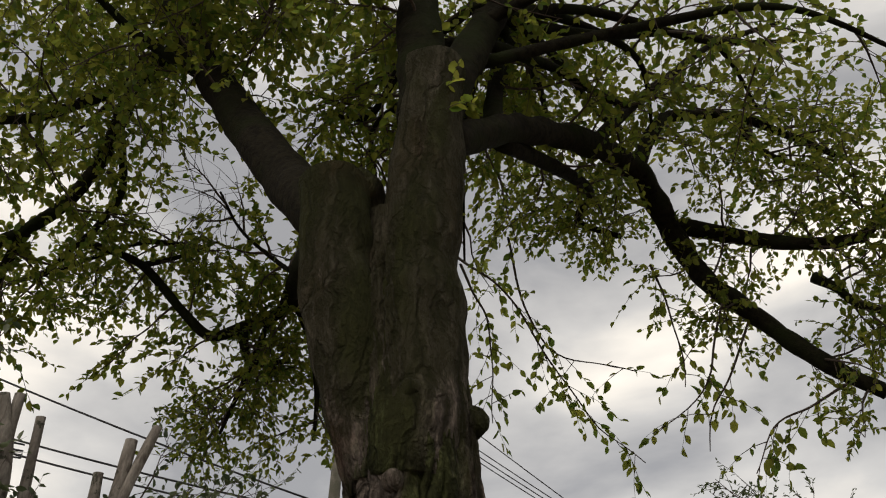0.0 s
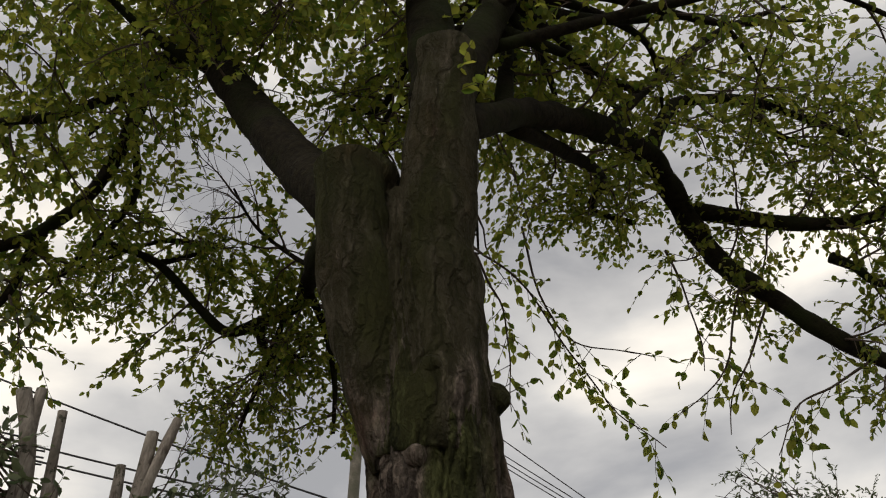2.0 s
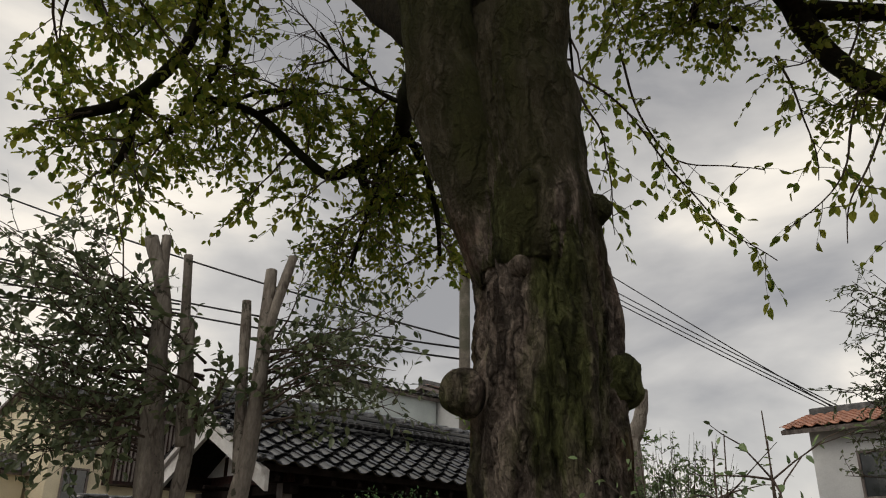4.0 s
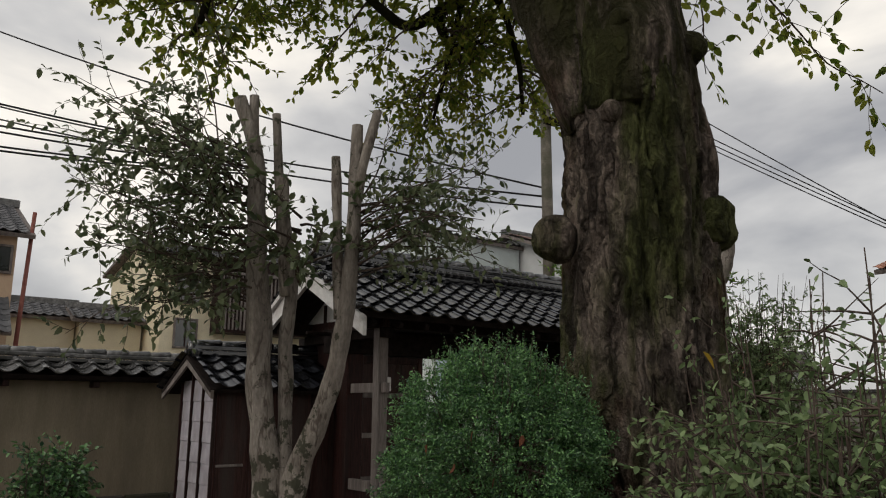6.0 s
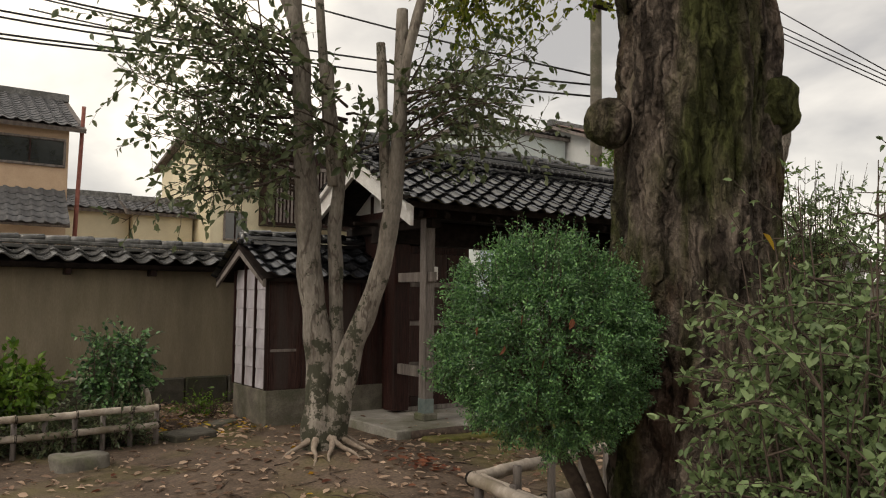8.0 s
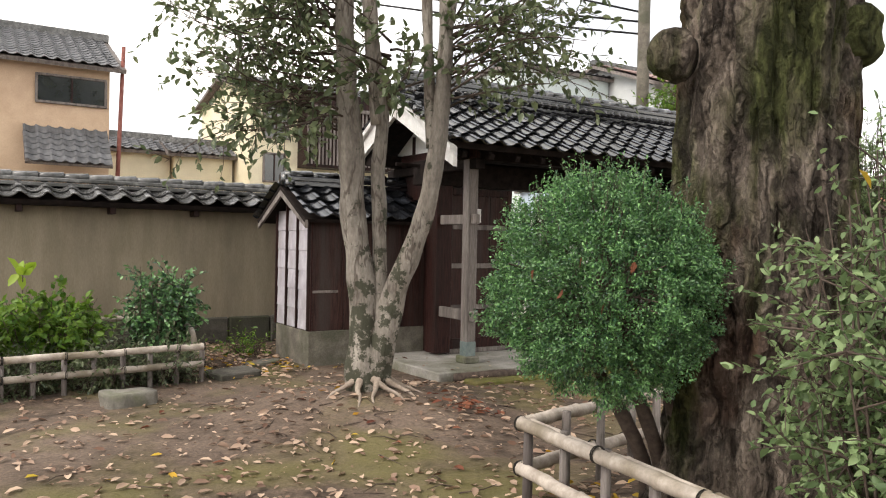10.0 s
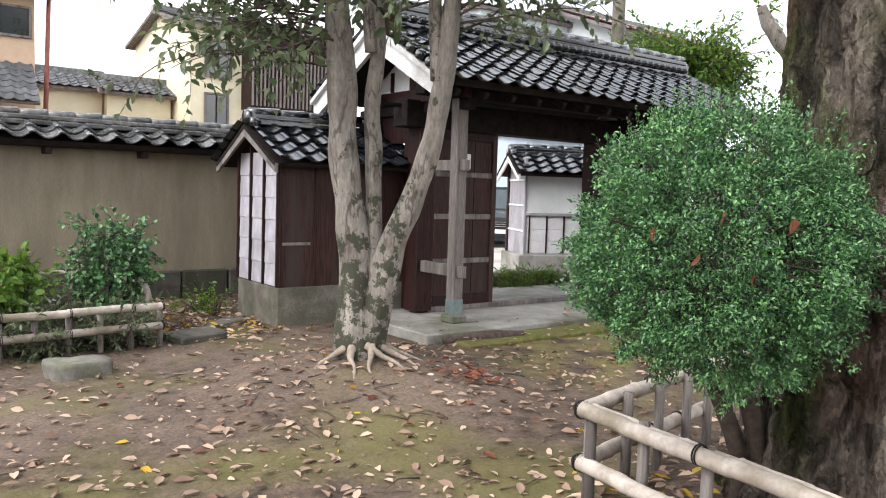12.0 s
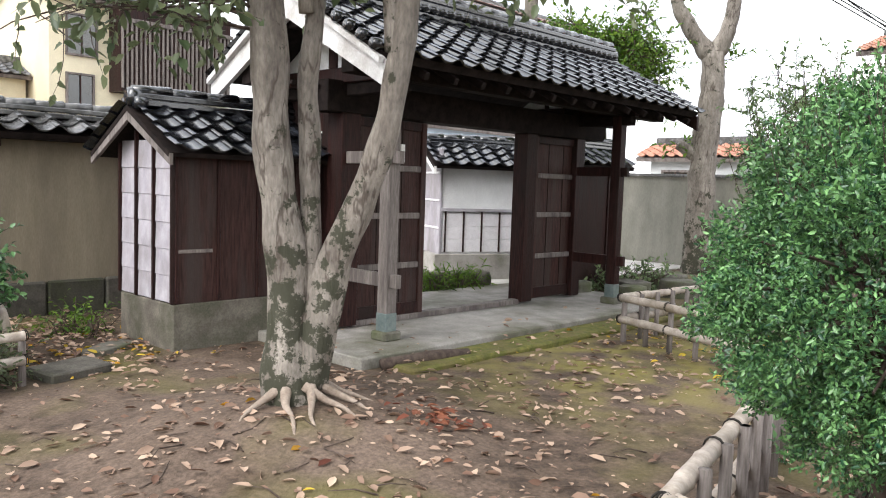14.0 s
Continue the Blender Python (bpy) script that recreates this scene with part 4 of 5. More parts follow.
tagged(wood.done("hanging_twig", TWIG, tree), kind="stuff")
tagged(leafs.done("hanging_leaves", LEAF_BIG, tree, "", 0.58, 0.7, 5), kind="stuff")

# ---- twin-stemmed pruned tree on the mound ----
g = random.Random(31)
tree = thing("pruned_tree", "smooth-barked evergreen tree with lopped stems on a root mound", "tree")


def bole(p, way):
    w = math.atan2(way[1], way[0])
    return 1 + 0.10 * noise.noise(Vector((math.cos(w) * 2.2, math.sin(w) * 2.2, p[2] * 1.1))) + 0.05 * noise.noise(Vector((math.cos(w) * 7, math.sin(w) * 7, p[2] * 4)))


def limb2(pts, radii, name="stem", sides=20):
    q = Tubes()
    a, b = smooth_path(pts, [r * 0.9 for r in radii], 8)
    q.add(a, b, sides, 0.22, bole)
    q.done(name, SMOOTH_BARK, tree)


limb2([(-3.04, -2.06, 0.02), (-3.06, -2.04, 0.32), (-3.07, -2.03, 0.75), (-3.10, -2.02, 1.2), (-3.17, -1.99, 1.7), (-3.21, -2.0, 2.25), (-3.28, -2.02, 3.0), (-3.32, -2.03, 3.6), (-3.46, -1.95, 4.11)],
      [0.215, 0.175, 0.14, 0.125, 0.115, 0.11, 0.09, 0.07, 0.062])
limb2([(-3.25, -2.02, 2.5), (-3.30, -2.0, 3.2), (-3.35, -2.0, 4.14)], [0.06, 0.055, 0.045])
limb2([(-3.0, -2.08, 0.55), (-2.95, -2.07, 1.14), (-2.955, -2.06, 1.61), (-2.97, -2.05, 2.02), (-2.96, -2.1, 2.5), (-3.07, -2.13, 3.0), (-3.1, -2.12, 3.41)], [0.10, 0.075, 0.065, 0.065, 0.062, 0.06, 0.055])
limb2([(-3.02, -2.1, 2.4), (-3.1, -2.1, 3.1), (-3.17, -2.08, 3.99)], [0.05, 0.045, 0.04])
limb2([(-2.99, -2.1, 0.3), (-2.93, -2.16, 0.72), (-2.87, -2.22, 1.04), (-2.75, -2.38, 1.55), (-2.68, -2.48, 2.05), (-2.66, -2.54, 2.5), (-2.66, -2.58, 3.0), (-2.61, -2.51, 3.89)], [0.15, 0.12, 0.10, 0.088, 0.09, 0.08, 0.07, 0.055])
limb2([(-2.66, -2.56, 2.9), (-2.62, -2.6, 3.4), (-2.46, -2.6, 4.03)], [0.055, 0.05, 0.045])
limb2([(-2.70, -2.47, 2.2), (-2.73, -2.45, 2.8), (-2.76, -2.42, 3.6)], [0.06, 0.05, 0.042])
for k, (ang, ln) in enumerate(((-2.25, 0.5), (-1.45, 0.42), (-1.05, 0.26), (-0.5, 0.3), (-1.85, 0.24), (-2.9, 0.2))):
    d = np.array((math.cos(ang), math.sin(ang), 0))
    base = np.array((-3.03, -2.07, 0))
    pts = []
    for s in (0.12, 0.24, 0.36, 0.36 + ln * 0.5):
        q = base + d * s + np.array((d[1], -d[0], 0)) * 0.05 * math.sin(s * 9 + k)
        pts.append((q[0], q[1], hill(q[0], q[1]) + (0.10, 0.04, 0.012, -0.02)[len(pts)]))
    q = Tubes()
    a, b = smooth_path(pts, [0.034, 0.022, 0.012, 0.005], 5)
    q.add(a, b, 8, 0.3)
    q.done("root", ROOT, tree, "pale bare root")
wood, leafs = Tubes(), Leaves()
for k in range(32):
    w = g.uniform(2.15, 3.35)
    p = np.array((-3.24, -2.0, g.uniform(2.2, 3.5)))
    d = np.array((math.cos(w), math.sin(w), g.uniform(-0.1, 0.85)))
    bough(wood, leafs, p, d, g.uniform(0.9, 1.75), 0.011, 0.08, g, 9, 7, 0.12, 0.42)
for k in range(22):
    w = g.uniform(-1.35, 0.25)
    p = np.array((-2.66, -2.52, g.uniform(2.5, 3.3)))
    d = np.array((math.cos(w), math.sin(w), g.uniform(0.0, 0.85)))
    bough(wood, leafs, p, d, g.uniform(0.8, 1.5), 0.011, 0.08, g, 9, 7, 0.12, 0.42)
for k in range(14):
    w = g.uniform(2.2, 3.2)
    bough(wood, leafs, np.array((-3.28, -2.0, g.uniform(2.8, 3.6))), np.array((math.cos(w), math.sin(w), g.uniform(0.2, 0.9))), g.uniform(1.0, 1.8), 0.011, 0.085, g, 10, 8, 0.12, 0.42)
for k in range(4):
    w = g.uniform(2.5, 3.5)
    bough(wood, leafs, np.array((-3.2, -2.0, g.uniform(2.1, 2.8))), np.array((math.cos(w), math.sin(w), g.uniform(-0.2, 0.25))), g.uniform(0.8, 1.4), 0.012, 0.10, g, 8, 7, 0.3, 0.36)
for k in range(12):
    w = g.uniform(0, 6.28)
    bough(wood, leafs, np.array((-2.95, -2.2, g.uniform(2.5, 3.1))), np.array((math.cos(w), math.sin(w), 0.4)), 0.7, 0.014, 0.10, g, 6, 7, 0.2, 0.3)
tagged(wood.done("branchwork", TWIG, tree), kind="stuff")
tagged(leafs.done("crown", LEAF_EVER, tree, "leathery dark evergreen leaves", 0.5, 0.6, 8), kind="stuff")

# ---- clipped round bush ----
g = random.Random(41)
BUSH = np.array((-3.55, -5.315, 1.25))
BALL = np.array((0.43, 0.43, 0.445))


def clipped_bush():
    bush = thing("round_bush", "evergreen bush clipped to a ball on a bare stem", "bush")
    wood, leafs = Tubes(), Leaves()
    for dx, dy in ((0, 0), (0.09, -0.05), (-0.06, 0.05)):
        a, b = smooth_path([(-3.0 + dx, -5.2 + dy, -0.03), (-3.08 + dx, -5.24 + dy, 0.4), (-3.42 + dx * 2, -5.28 + dy * 2, 1.0)], [0.055, 0.042, 0.022], 5)
        wood.add(a, b, 8, 0.15)
    for k in range(1500):
        d = rand_dir(g)
        r = 0.93 + 0.09 * noise.noise(Vector(d * 2.3)) + 0.22 * noise.noise(Vector(d * 5.0)) + g.uniform(-0.05, 0.05)
        p = BUSH + d * BALL * r
        if math.hypot(p[0] + 2.70, p[1] + 5.5) < 0.5 or noise.noise(Vector(d * 6 + np.array((3, 1, 2)))) > 0.2:
            continue
        axis_d = d * np.array((0.9, 0.9, 0.5)) + np.array((0, 0, 0.12)) + rand_dir(g) * 0.4
        axis_d = axis_d / np.linalg.norm(axis_d)
        ln = g.uniform(0.06, 0.13)
        for j in range(64):
            u = g.random() ** 0.7
            q = p + axis_d * ln * u + rand_dir(g) * 0.036 * (1.15 - 0.6 * u)
            leafs.add(q, axis_d * 0.6 + rand_dir(g) * 0.8, g.uniform(0.011, 0.019))
    for k in range(1500):
        d = rand_dir(g)
        p = BUSH + d * BALL * g.uniform(0.66, 0.80)
        for j in range(13):
            leafs.add(p + rand_dir(g) * 0.03, rand_dir(g), g.uniform(0.014, 0.022))
    for k in range(170):
        d = rand_dir(g, 1.1)
        p = BUSH + d * BALL
        spray(wood, leafs, p, d * 0.4 + np.array((0, 0, 1)), g.uniform(0.08, 0.2), 0.002, 0.018, 16, -0.1, g, 3)
    for k in range(70):
        d = rand_dir(g)
        a = [BUSH + (0, 0, -0.35), BUSH + d * 0.25, BUSH + d * np.array((0.45, 0.45, 0.45))]
        wood.add(a, [0.010, 0.006, 0.003], 4, cap=False)
    wood.done("stem", TWIG, bush)
    tagged(leafs.done("foliage", LEAF_BOX, bush, "small glossy green leaves", 0.44, 0.8, 9), kind="stuff")


clipped_bush()


def loose_shrub(name, label, at, radius, height, stems, leaf, size, material, seed, kids=6, count=8, width=0.4, low=0.2):
    """A many-stemmed open shrub."""
    q = random.Random(seed)
    sh = thing(name, label, "shrub")
    wood, leafs = Tubes(), Leaves()
    for k in range(stems):
        w = q.uniform(0, 6.28)
        lean = q.uniform(0.1, 1.0) * radius
        h = height * q.uniform(0.6, 1.0)
        foot = np.array((at[0] + 0.12 * math.cos(w), at[1] + 0.12 * math.sin(w), at[2] - 0.03))
        top = np.array((at[0] + lean * math.cos(w), at[1] + lean * math.sin(w), at[2] + h))
        a, b = smooth_path([foot, foot * 0.5 + top * 0.5 + rand_dir(q) * 0.06, top], [0.009, 0.006, 0.002], 5)
        wood.add(a, b, 5, cap=False)
        for j in range(kids):
            i = int((low + (1 - low) * (j + q.random()) / kids) * (len(a) - 1))
            spray(wood, leafs, a[i], rand_dir(q, 0.2), q.uniform(0.15, 0.35), 0.004, size, count, 0.25, q)
    tagged(wood.done("stem", TWIG, sh), kind="stuff")
    tagged(leafs.done("leaves", material, sh, "", width, 0.6, seed), kind="stuff")
    return sh


loose_shrub("open_shrub", "open pale-leaved shrub beside the old tree", (-3.68, -6.9, 0), 0.57, 1.66, 105, 0.05, 0.036, LEAF_PALE, 51, 22, 15, 0.52)
loose_shrub("open_shrub", "thin shrub with long bare shoots", (-3.55, -6.8, 0), 0.40, 2.0, 11, 0.05, 0.036, LEAF_PALE, 52, 26, 7, 0.5, low=0.3)
loose_shrub("bed_shrub", "bright green shrub inside the bamboo edging", (-5.15, 0.75, 0), 0.62, 0.85, 60, 0.05, 0.075, LEAF_FRESH, 53, 14, 10, 0.65, low=0.1)
loose_shrub("bed_shrub", "bright green shrub inside the bamboo edging", (-6.1, 0.6, 0), 0.7, 0.8, 60, 0.05, 0.075, LEAF_FRESH, 57, 14, 10, 0.65, low=0.1)
loose_shrub("bed_shrub", "upright small-leaved shrub in the planted bed", (-4.05, 0.85, 0), 0.36, 1.12, 36, 0.05, 0.055, LEAF_BOX, 54, 16, 11, 0.65, low=0.3)
loose_shrub("bed_shrub", "dark low shrub under the bamboo rail", (-4.55, 0.35, 0), 0.42, 0.45, 26, 0.05, 0.06, LEAF_EVER, 55, 5, 7, low=0.1)
for k, (x, y) in enumerate(((-5.4, 0.12), (-6.3, 0.08), (-4.2, 0.22), (-4.8, 0.1), (-5.9, 0.2))):
    loose_shrub("bed_shrub", "dark low undergrowth beneath the bamboo rail", (x, y, 0), 0.42, 0.3, 60, 0.05, 0.06, LEAF_EVER, 160 + k, 6, 9, 0.35, 0.0)
loose_shrub("tall_shrub", "tall green shrub behind the low fence", (2.9, -2.85, 0), 1.0, 3.15, 120, 0.05, 0.06, LEAF_PALE, 56, 16, 12, low=0.25)

# ---- bamboo edging ----
g = random.Random(61)
LEAF_LIME = leaf_mat("lime_leaf", (0.22, 0.34, 0.02), (0.34, 0.46, 0.05), 0.45, 0.45)


def pole(parent, a, b, r, name="rail"):
    """A bamboo pole with its nodes."""
    a, b = np.array(a, float), np.array(b, float)
    n = max(2, int(np.linalg.norm(b - a) / 0.24))
    pts, rad = [], []
    for i in range(n):
        for s, k in ((0.03, 1.0), (0.5, 0.95), (0.93, 1.0), (0.965, 1.10)):
            pts.append(a + (b - a) * (i + s) / n + np.array((0, 0, 0.004 * math.sin(i * 1.7))))
            rad.append(r * k)
    t = Tubes()
    t.add(pts, rad, 12)
    return t.done(name, BAMBOO, parent)


def lashing(parent, p, r, ax, ay):
    """Three turns of twine round a rail that runs along (ax, ay)."""
    t = Tubes()
    k = math.hypot(ax, ay)
    ax, ay = ax / k, ay / k
    for k in range(2):
        o = (k - 0.5) * 0.012
        ring = [(p[0] + o * ax - ay * r * math.cos(w), p[1] + o * ay + ax * r * math.cos(w), p[2] + r * math.sin(w)) for w in np.linspace(0, 6.4, 13)]
        t.add(ring, [0.0036] * 13, 5)
    t.done("lashing", TWINE, parent, "black twine knot")


def bamboo_fence(label, pts, heights, r, gap, post_r=0.026, side=1, double=False):
    fence = thing("bamboo_fence", label, "fence", group="low bamboo edging of the beds")
    for (ax, ay), (bx, by) in zip(pts, pts[1:]):
        for h in heights:
            pole(fence, (ax, ay, h + hill(ax, ay)), (bx, by, h + hill(bx, by)), r)
        if double and abs(by - ay) > 1:
            k = 0.062 / math.hypot(bx - ax, by - ay)
            ox, oy = -side * (by - ay) * k, side * (bx - ax) * k
            pole(fence, (ax + ox, ay + oy, heights[0] + hill(ax, ay) - 0.012), (bx + ox, by + oy, heights[0] + hill(bx, by) - 0.012), r * 0.9)
        n = max(1, round(math.hypot(bx - ax, by - ay) / gap))
        for i in range(n + 1):
            x, y = ax + (bx - ax) * i / n, ay + (by - ay) * i / n
            off = 0.05
            nx, ny = -side * (by - ay), side * (bx - ax)
            k = off / math.hypot(nx, ny)
            t = Tubes()
            t.add([(x + nx * k, y + ny * k, hill(x, y) - 0.08), (x + nx * k, y + ny * k, hill(x, y) + heights[0] + 0.02)], [post_r, post_r * 0.95], 9, 0.1)
            t.done("post", WOOD_GREY, fence)
            if i in (0, n) or i % 2 == 0:
                for h in heights:
                    lashing(fence, (x, y, h + hill(x, y)), r + 0.003, bx - ax, by - ay)


bamboo_fence("low weathered bamboo fence round the old tree", [(-3.66, -7.4), (-3.57, -5.9), (-3.43, -4.6), (-2.45, -4.4), (-1.3, -4.15)], (0.44, 0.20), 0.036, 0.33, side=-1, double=True)
bamboo_fence("low bamboo edging of the planted bed", [(-7.2, -0.34), (-5.6, -0.24), (-3.84, -0.08)], (0.36, 0.19), 0.034, 0.26)
bamboo_fence("low bamboo edging beside the gate apron", [(2.45, -1.86), (1.0, -1.78), (0.74, -2.66), (0.4, -3.9)], (0.43, 0.22), 0.038, 0.3)
arch = thing("bamboo_arch", "split bamboo hoop bent over the bed's corner", "fence")
t = Tubes()
a, b = smooth_path([(-4.9, 1.35, 0.5), (-4.4, 1.35, 0.52), (-3.95, 1.1, 0.53), (-3.79, 0.76, 0.48), (-3.77, 0.55, 0.34), (-3.78, 0.42, -0.04)], [0.03] * 6, 6)
t.add(a, b, 9, 0.08)
t.done("hoop", BAMBOO, arch)
t = Tubes()
t.add([(-4.85, 1.35, -0.05), (-4.85, 1.35, 0.52)], [0.03, 0.028], 8)
t.done("post", WOOD_GREY, arch)

lv = Leaves()
lv.add((-4.02, -6.72, 1.66), (0.3, -0.5, -0.8), 0.06)
lv.add((-4.02, -6.72, 1.66), (0.5, -0.2, -0.6), 0.05)
tagged(lv.done("yellow_leaf", LEAF_GOLD, None, "", 0.7), "yellowed leaves caught in the open shrub", "leaf")
lv = Leaves()
for w, h in ((3.6, 0.05), (3.95, -0.06), (3.3, 0.2), (4.2, 0.3), (3.75, 0.33)):
    out = np.array((math.cos(w), math.sin(w), h))
    lv.add(BUSH + out / np.linalg.norm(out) * 0.475, (0.2 * h, 0.3, -0.7), 0.05)
tagged(lv.done("withered_leaf", LEAF_RED, None, "", 0.5), "withered red leaves caught on the clipped bush", "leaf")
lv = Leaves()
for k in range(9):
    lv.add(np.array((-5.34, 1.17, 1.05)) + rand_dir(g) * 0.05, rand_dir(g, 0.2), 0.17)
wood = Tubes()
wood.add([((-5.34, 1.17, 1.05)[0], (-5.34, 1.17, 1.05)[1], -0.05), (-5.34, 1.17, 1.05)], [0.008, 0.005], 6)
sh = thing("lime_sapling", "thin sapling with large lime-green leaves in the bed", "plant")
wood.done("stem", TWIG, sh)
tagged(lv.done("leaves", LEAF_LIME, sh, "", 0.55, 0.5), kind="stuff")

# ---- stones ----
def stone(name, label, at, sx, sy, h, seed, turn=0.0):
    bm = bmesh.new()
    bmesh.ops.create_cube(bm, size=1)
    bmesh.ops.subdivide_edges(bm, edges=bm.edges, cuts=5, use_grid_fill=True)
    for v in bm.verts:
        x, y, z = v.co
        k = (abs(x) * 2) ** 4 + (abs(y) * 2) ** 4
        f = 1 / (max(k, 1) ** 0.25)
        v.co = Vector((x * sx * f, y * sy * f, z * h))
        v.co += v.co.normalized() * 0.03 * noise.noise(v.co * 6 + Vector((seed, 0, 0)))
        if z < 0.45:
            v.co.x *= 1.03
    bmesh.ops.rotate(bm, verts=bm.verts, matrix=Matrix.Rotation(turn, 3, "Z"))
    bmesh.ops.translate(bm, verts=bm.verts, vec=at)
    return tagged(part(name, bm, STONE, None, smooth=True), label, "stone")


stone("block_stone", "squat mossy stone block on the earth", (-4.68, -0.82, 0.03), 0.44, 0.30, 0.17, 3, 0.12)
tagged(box_part("step_stone", (-0.24, 0.24, -0.17, 0.17, -0.03, 0.05), STONE_DARK, None, bevel=0.012, m=pose(-3.48, 0.1, 0.02, 1.5, -1, 12)), "flat square grey paving slab on the earth", "stone")
stone("step_stone", "brown stone slab before the plinth", (-2.92, 0.72, 0.0), 0.5, 0.2, 0.08, 5, 0.4)
for k, (x, y, s) in enumerate(((3.4, -0.5, 0.4), (3.9, -0.2, 0.55), (4.6, -0.6, 0.6), (3.2, 0.2, 0.35), (5.4, 0.1, 0.7))):
    stone("garden_rock", "rounded rock among ground plants", (x, y, 0.08), s, s * 0.8, 0.3, 10 + k, k)

# ---- fallen leaves ----
def litter(name, label, spots, material, seed, size):
    q = random.Random(seed)
    lv = Leaves()
    for x0, y0, sx, sy, n, lift in spots:
        for k in range(n):
            x, y = q.gauss(x0, sx), q.gauss(y0, sy)
            if math.hypot(x + 2.65, y + 5.5) < 0.6 or math.hypot(x + 3.03, y + 2.07) < 0.28:
                continue
            if -2.6 < x < -1.0 and 0.25 < y < 1.4:
                continue
            zz = hill(x, y)
            if -1.75 < x < 3.4 and -1.14 < y < 1.3:
                zz = 0.097
            elif -1.55 < x < 3.3 and -1.52 < y < -1.16:
                zz = 0.052
            w = q.uniform(0, 6.28)
            lv.add((x, y, zz + 0.012 + lift * q.random()), (math.cos(w), math.sin(w), q.uniform(-0.12, 0.3)), size * q.uniform(0.6, 1.25))
    return tagged(lv.done(name, material, None, "", 0.42, 0.35, seed), label, "leaves", kind="stuff")


litter("fallen_leaves", "dry tan leaves scattered on the earth", [(-3.8, -3.2, 1.6, 1.5, 620, 0), (-2.0, -2.6, 1.5, 0.9, 320, 0), (-3.2, 1.2, 0.7, 0.7, 800, 0.04), (-4.6, -5.0, 1.0, 1.2, 220, 0), (-0.2, -2.3, 1.3, 0.6, 160, 0), (1.6, -2.4, 1.0, 0.6, 220, 0.02), (-2.6, -4.8, 0.8, 0.4, 260, 0.03), (-2.0, -1.35, 0.4, 0.1, 40, 0.02), (-4.5, -1.6, 1.2, 0.7, 160, 0)], LEAF_DRY, 71, 0.082)
litter("fallen_leaves", "small brown leaf crumbs on the earth", [(-3.6, -3.0, 1.7, 1.6, 800, 0), (-3.2, 1.2, 0.9, 0.7, 500, 0.02), (-1.5, -2.8, 2.0, 0.9, 500, 0)], LEAF_DRY, 72, 0.035)
litter("red_leaves", "heap of red fallen leaves", [(-2.48, -2.72, 0.13, 0.11, 60, 0.05), (-3.6, -3.6, 0.5, 0.4, 5, 0), (-4.6, -2.6, 0.9, 0.7, 6, 0)], LEAF_RED, 73, 0.08)
litter("yellow_leaves", "yellow and orange fallen leaves", [(-3.1, 0.75, 0.5, 0.45, 90, 0.03), (-3.5, -3.0, 1.3, 1.2, 14, 0), (-2.9, -4.75, 0.6, 0.2, 30, 0.02), (1.4, -2.3, 0.7, 0.5, 40, 0)], LEAF_GOLD, 74, 0.085)
t = Tubes()
q = random.Random(75)
for k in range(75):
    x, y, w, ln = q.gauss(-3.1, 1.0), q.gauss(-2.7, 0.9), q.uniform(0, 6.28), q.uniform(0.08, 0.3)
    t.add([(x, y, hill(x, y) + 0.008), (x + ln * 0.5 * math.cos(w), y + ln * 0.5 * math.sin(w), hill(x, y) + 0.02), (x + ln * math.cos(w + 0.3), y + ln * math.sin(w + 0.3), hill(x + ln * math.cos(w), y + ln * math.sin(w)) + 0.008)], [0.005, 0.004, 0.002], 4)
tagged(t.done("fallen_twigs", TWIG), "thin brown twigs strewn on the mound", "twigs", kind="stuff")

# ---- beyond the gate ----
PALEBOARD = mat("bleached_board", (0.62, 0.60, 0.62), (0.72, 0.70, 0.72), 6, 0.8, 0.1)
far_wall = thing("white_wall", "white plastered boundary wall with board dado and tiled coping", "wall", kind="structure")
far_wall.matrix_world = Matrix.Translation((2.85, 2.5, 0.0)) @ Matrix.Rotation(radians(-26), 4, "Z")
box_part("white_face", (0.02, 2.9, 0, 0.9, 1.1, 1.72), WHITE, far_wall, bevel=0)
box_part("dado", (0.03, 2.9, 0.02, 0.9, 0.42, 1.1), WHITE, far_wall, bevel=0)
box_part("dado_rail", (0.0, 2.9, -0.03, 0.02, 1.07, 1.12), BOARD, far_wall)
for k in range(9):
    box_part("batten", (0.07 + 0.3 * k, 0.095 + 0.3 * k, -0.015, 0.02, 0.45, 1.07), WOOD, far_wall, bevel=0.003)
for r in range(3):
    box_part("dado_lap", (0.05, 2.9, 0.0, 0.02, 0.45 + 0.2 * r, 0.645 + 0.2 * r), PALEBOARD, far_wall, bevel=0.004)
box_part("end_panel", (-0.02, 0.02, -0.02, 0.92, 0.40, 2.02), BOARD, far_wall)
for k in range(3):
    box_part("end_rail", (-0.035, -0.02, 0.0, 0.86, 0.8 + 0.42 * k, 0.83 + 0.42 * k), PALEBOARD, far_wall, bevel=0.003)
box_part("end_post", (-0.05, 0.0, 0.86, 0.95, 0.40, 1.8), WOOD, far_wall)
box_part("base", (-0.1, 2.9, -0.08, 1.0, 0.0, 0.42), SLAB, far_wall, bevel=0.01)
bm = bmesh.new()
beam(bm, 0, 3.1, 0, 0.76, -0.05, 0, 0, slope_matrix(-0.2, -0.22, 1.76, 0.67, 0.36))
beam(bm, 0, 3.1, 0, 0.76, -0.05, 0, 0, slope_matrix(2.9, 1.12, 1.76, 0.67, 0.36, True))
cop = part("coping", bm, WOOD_BLACK, far_wall)
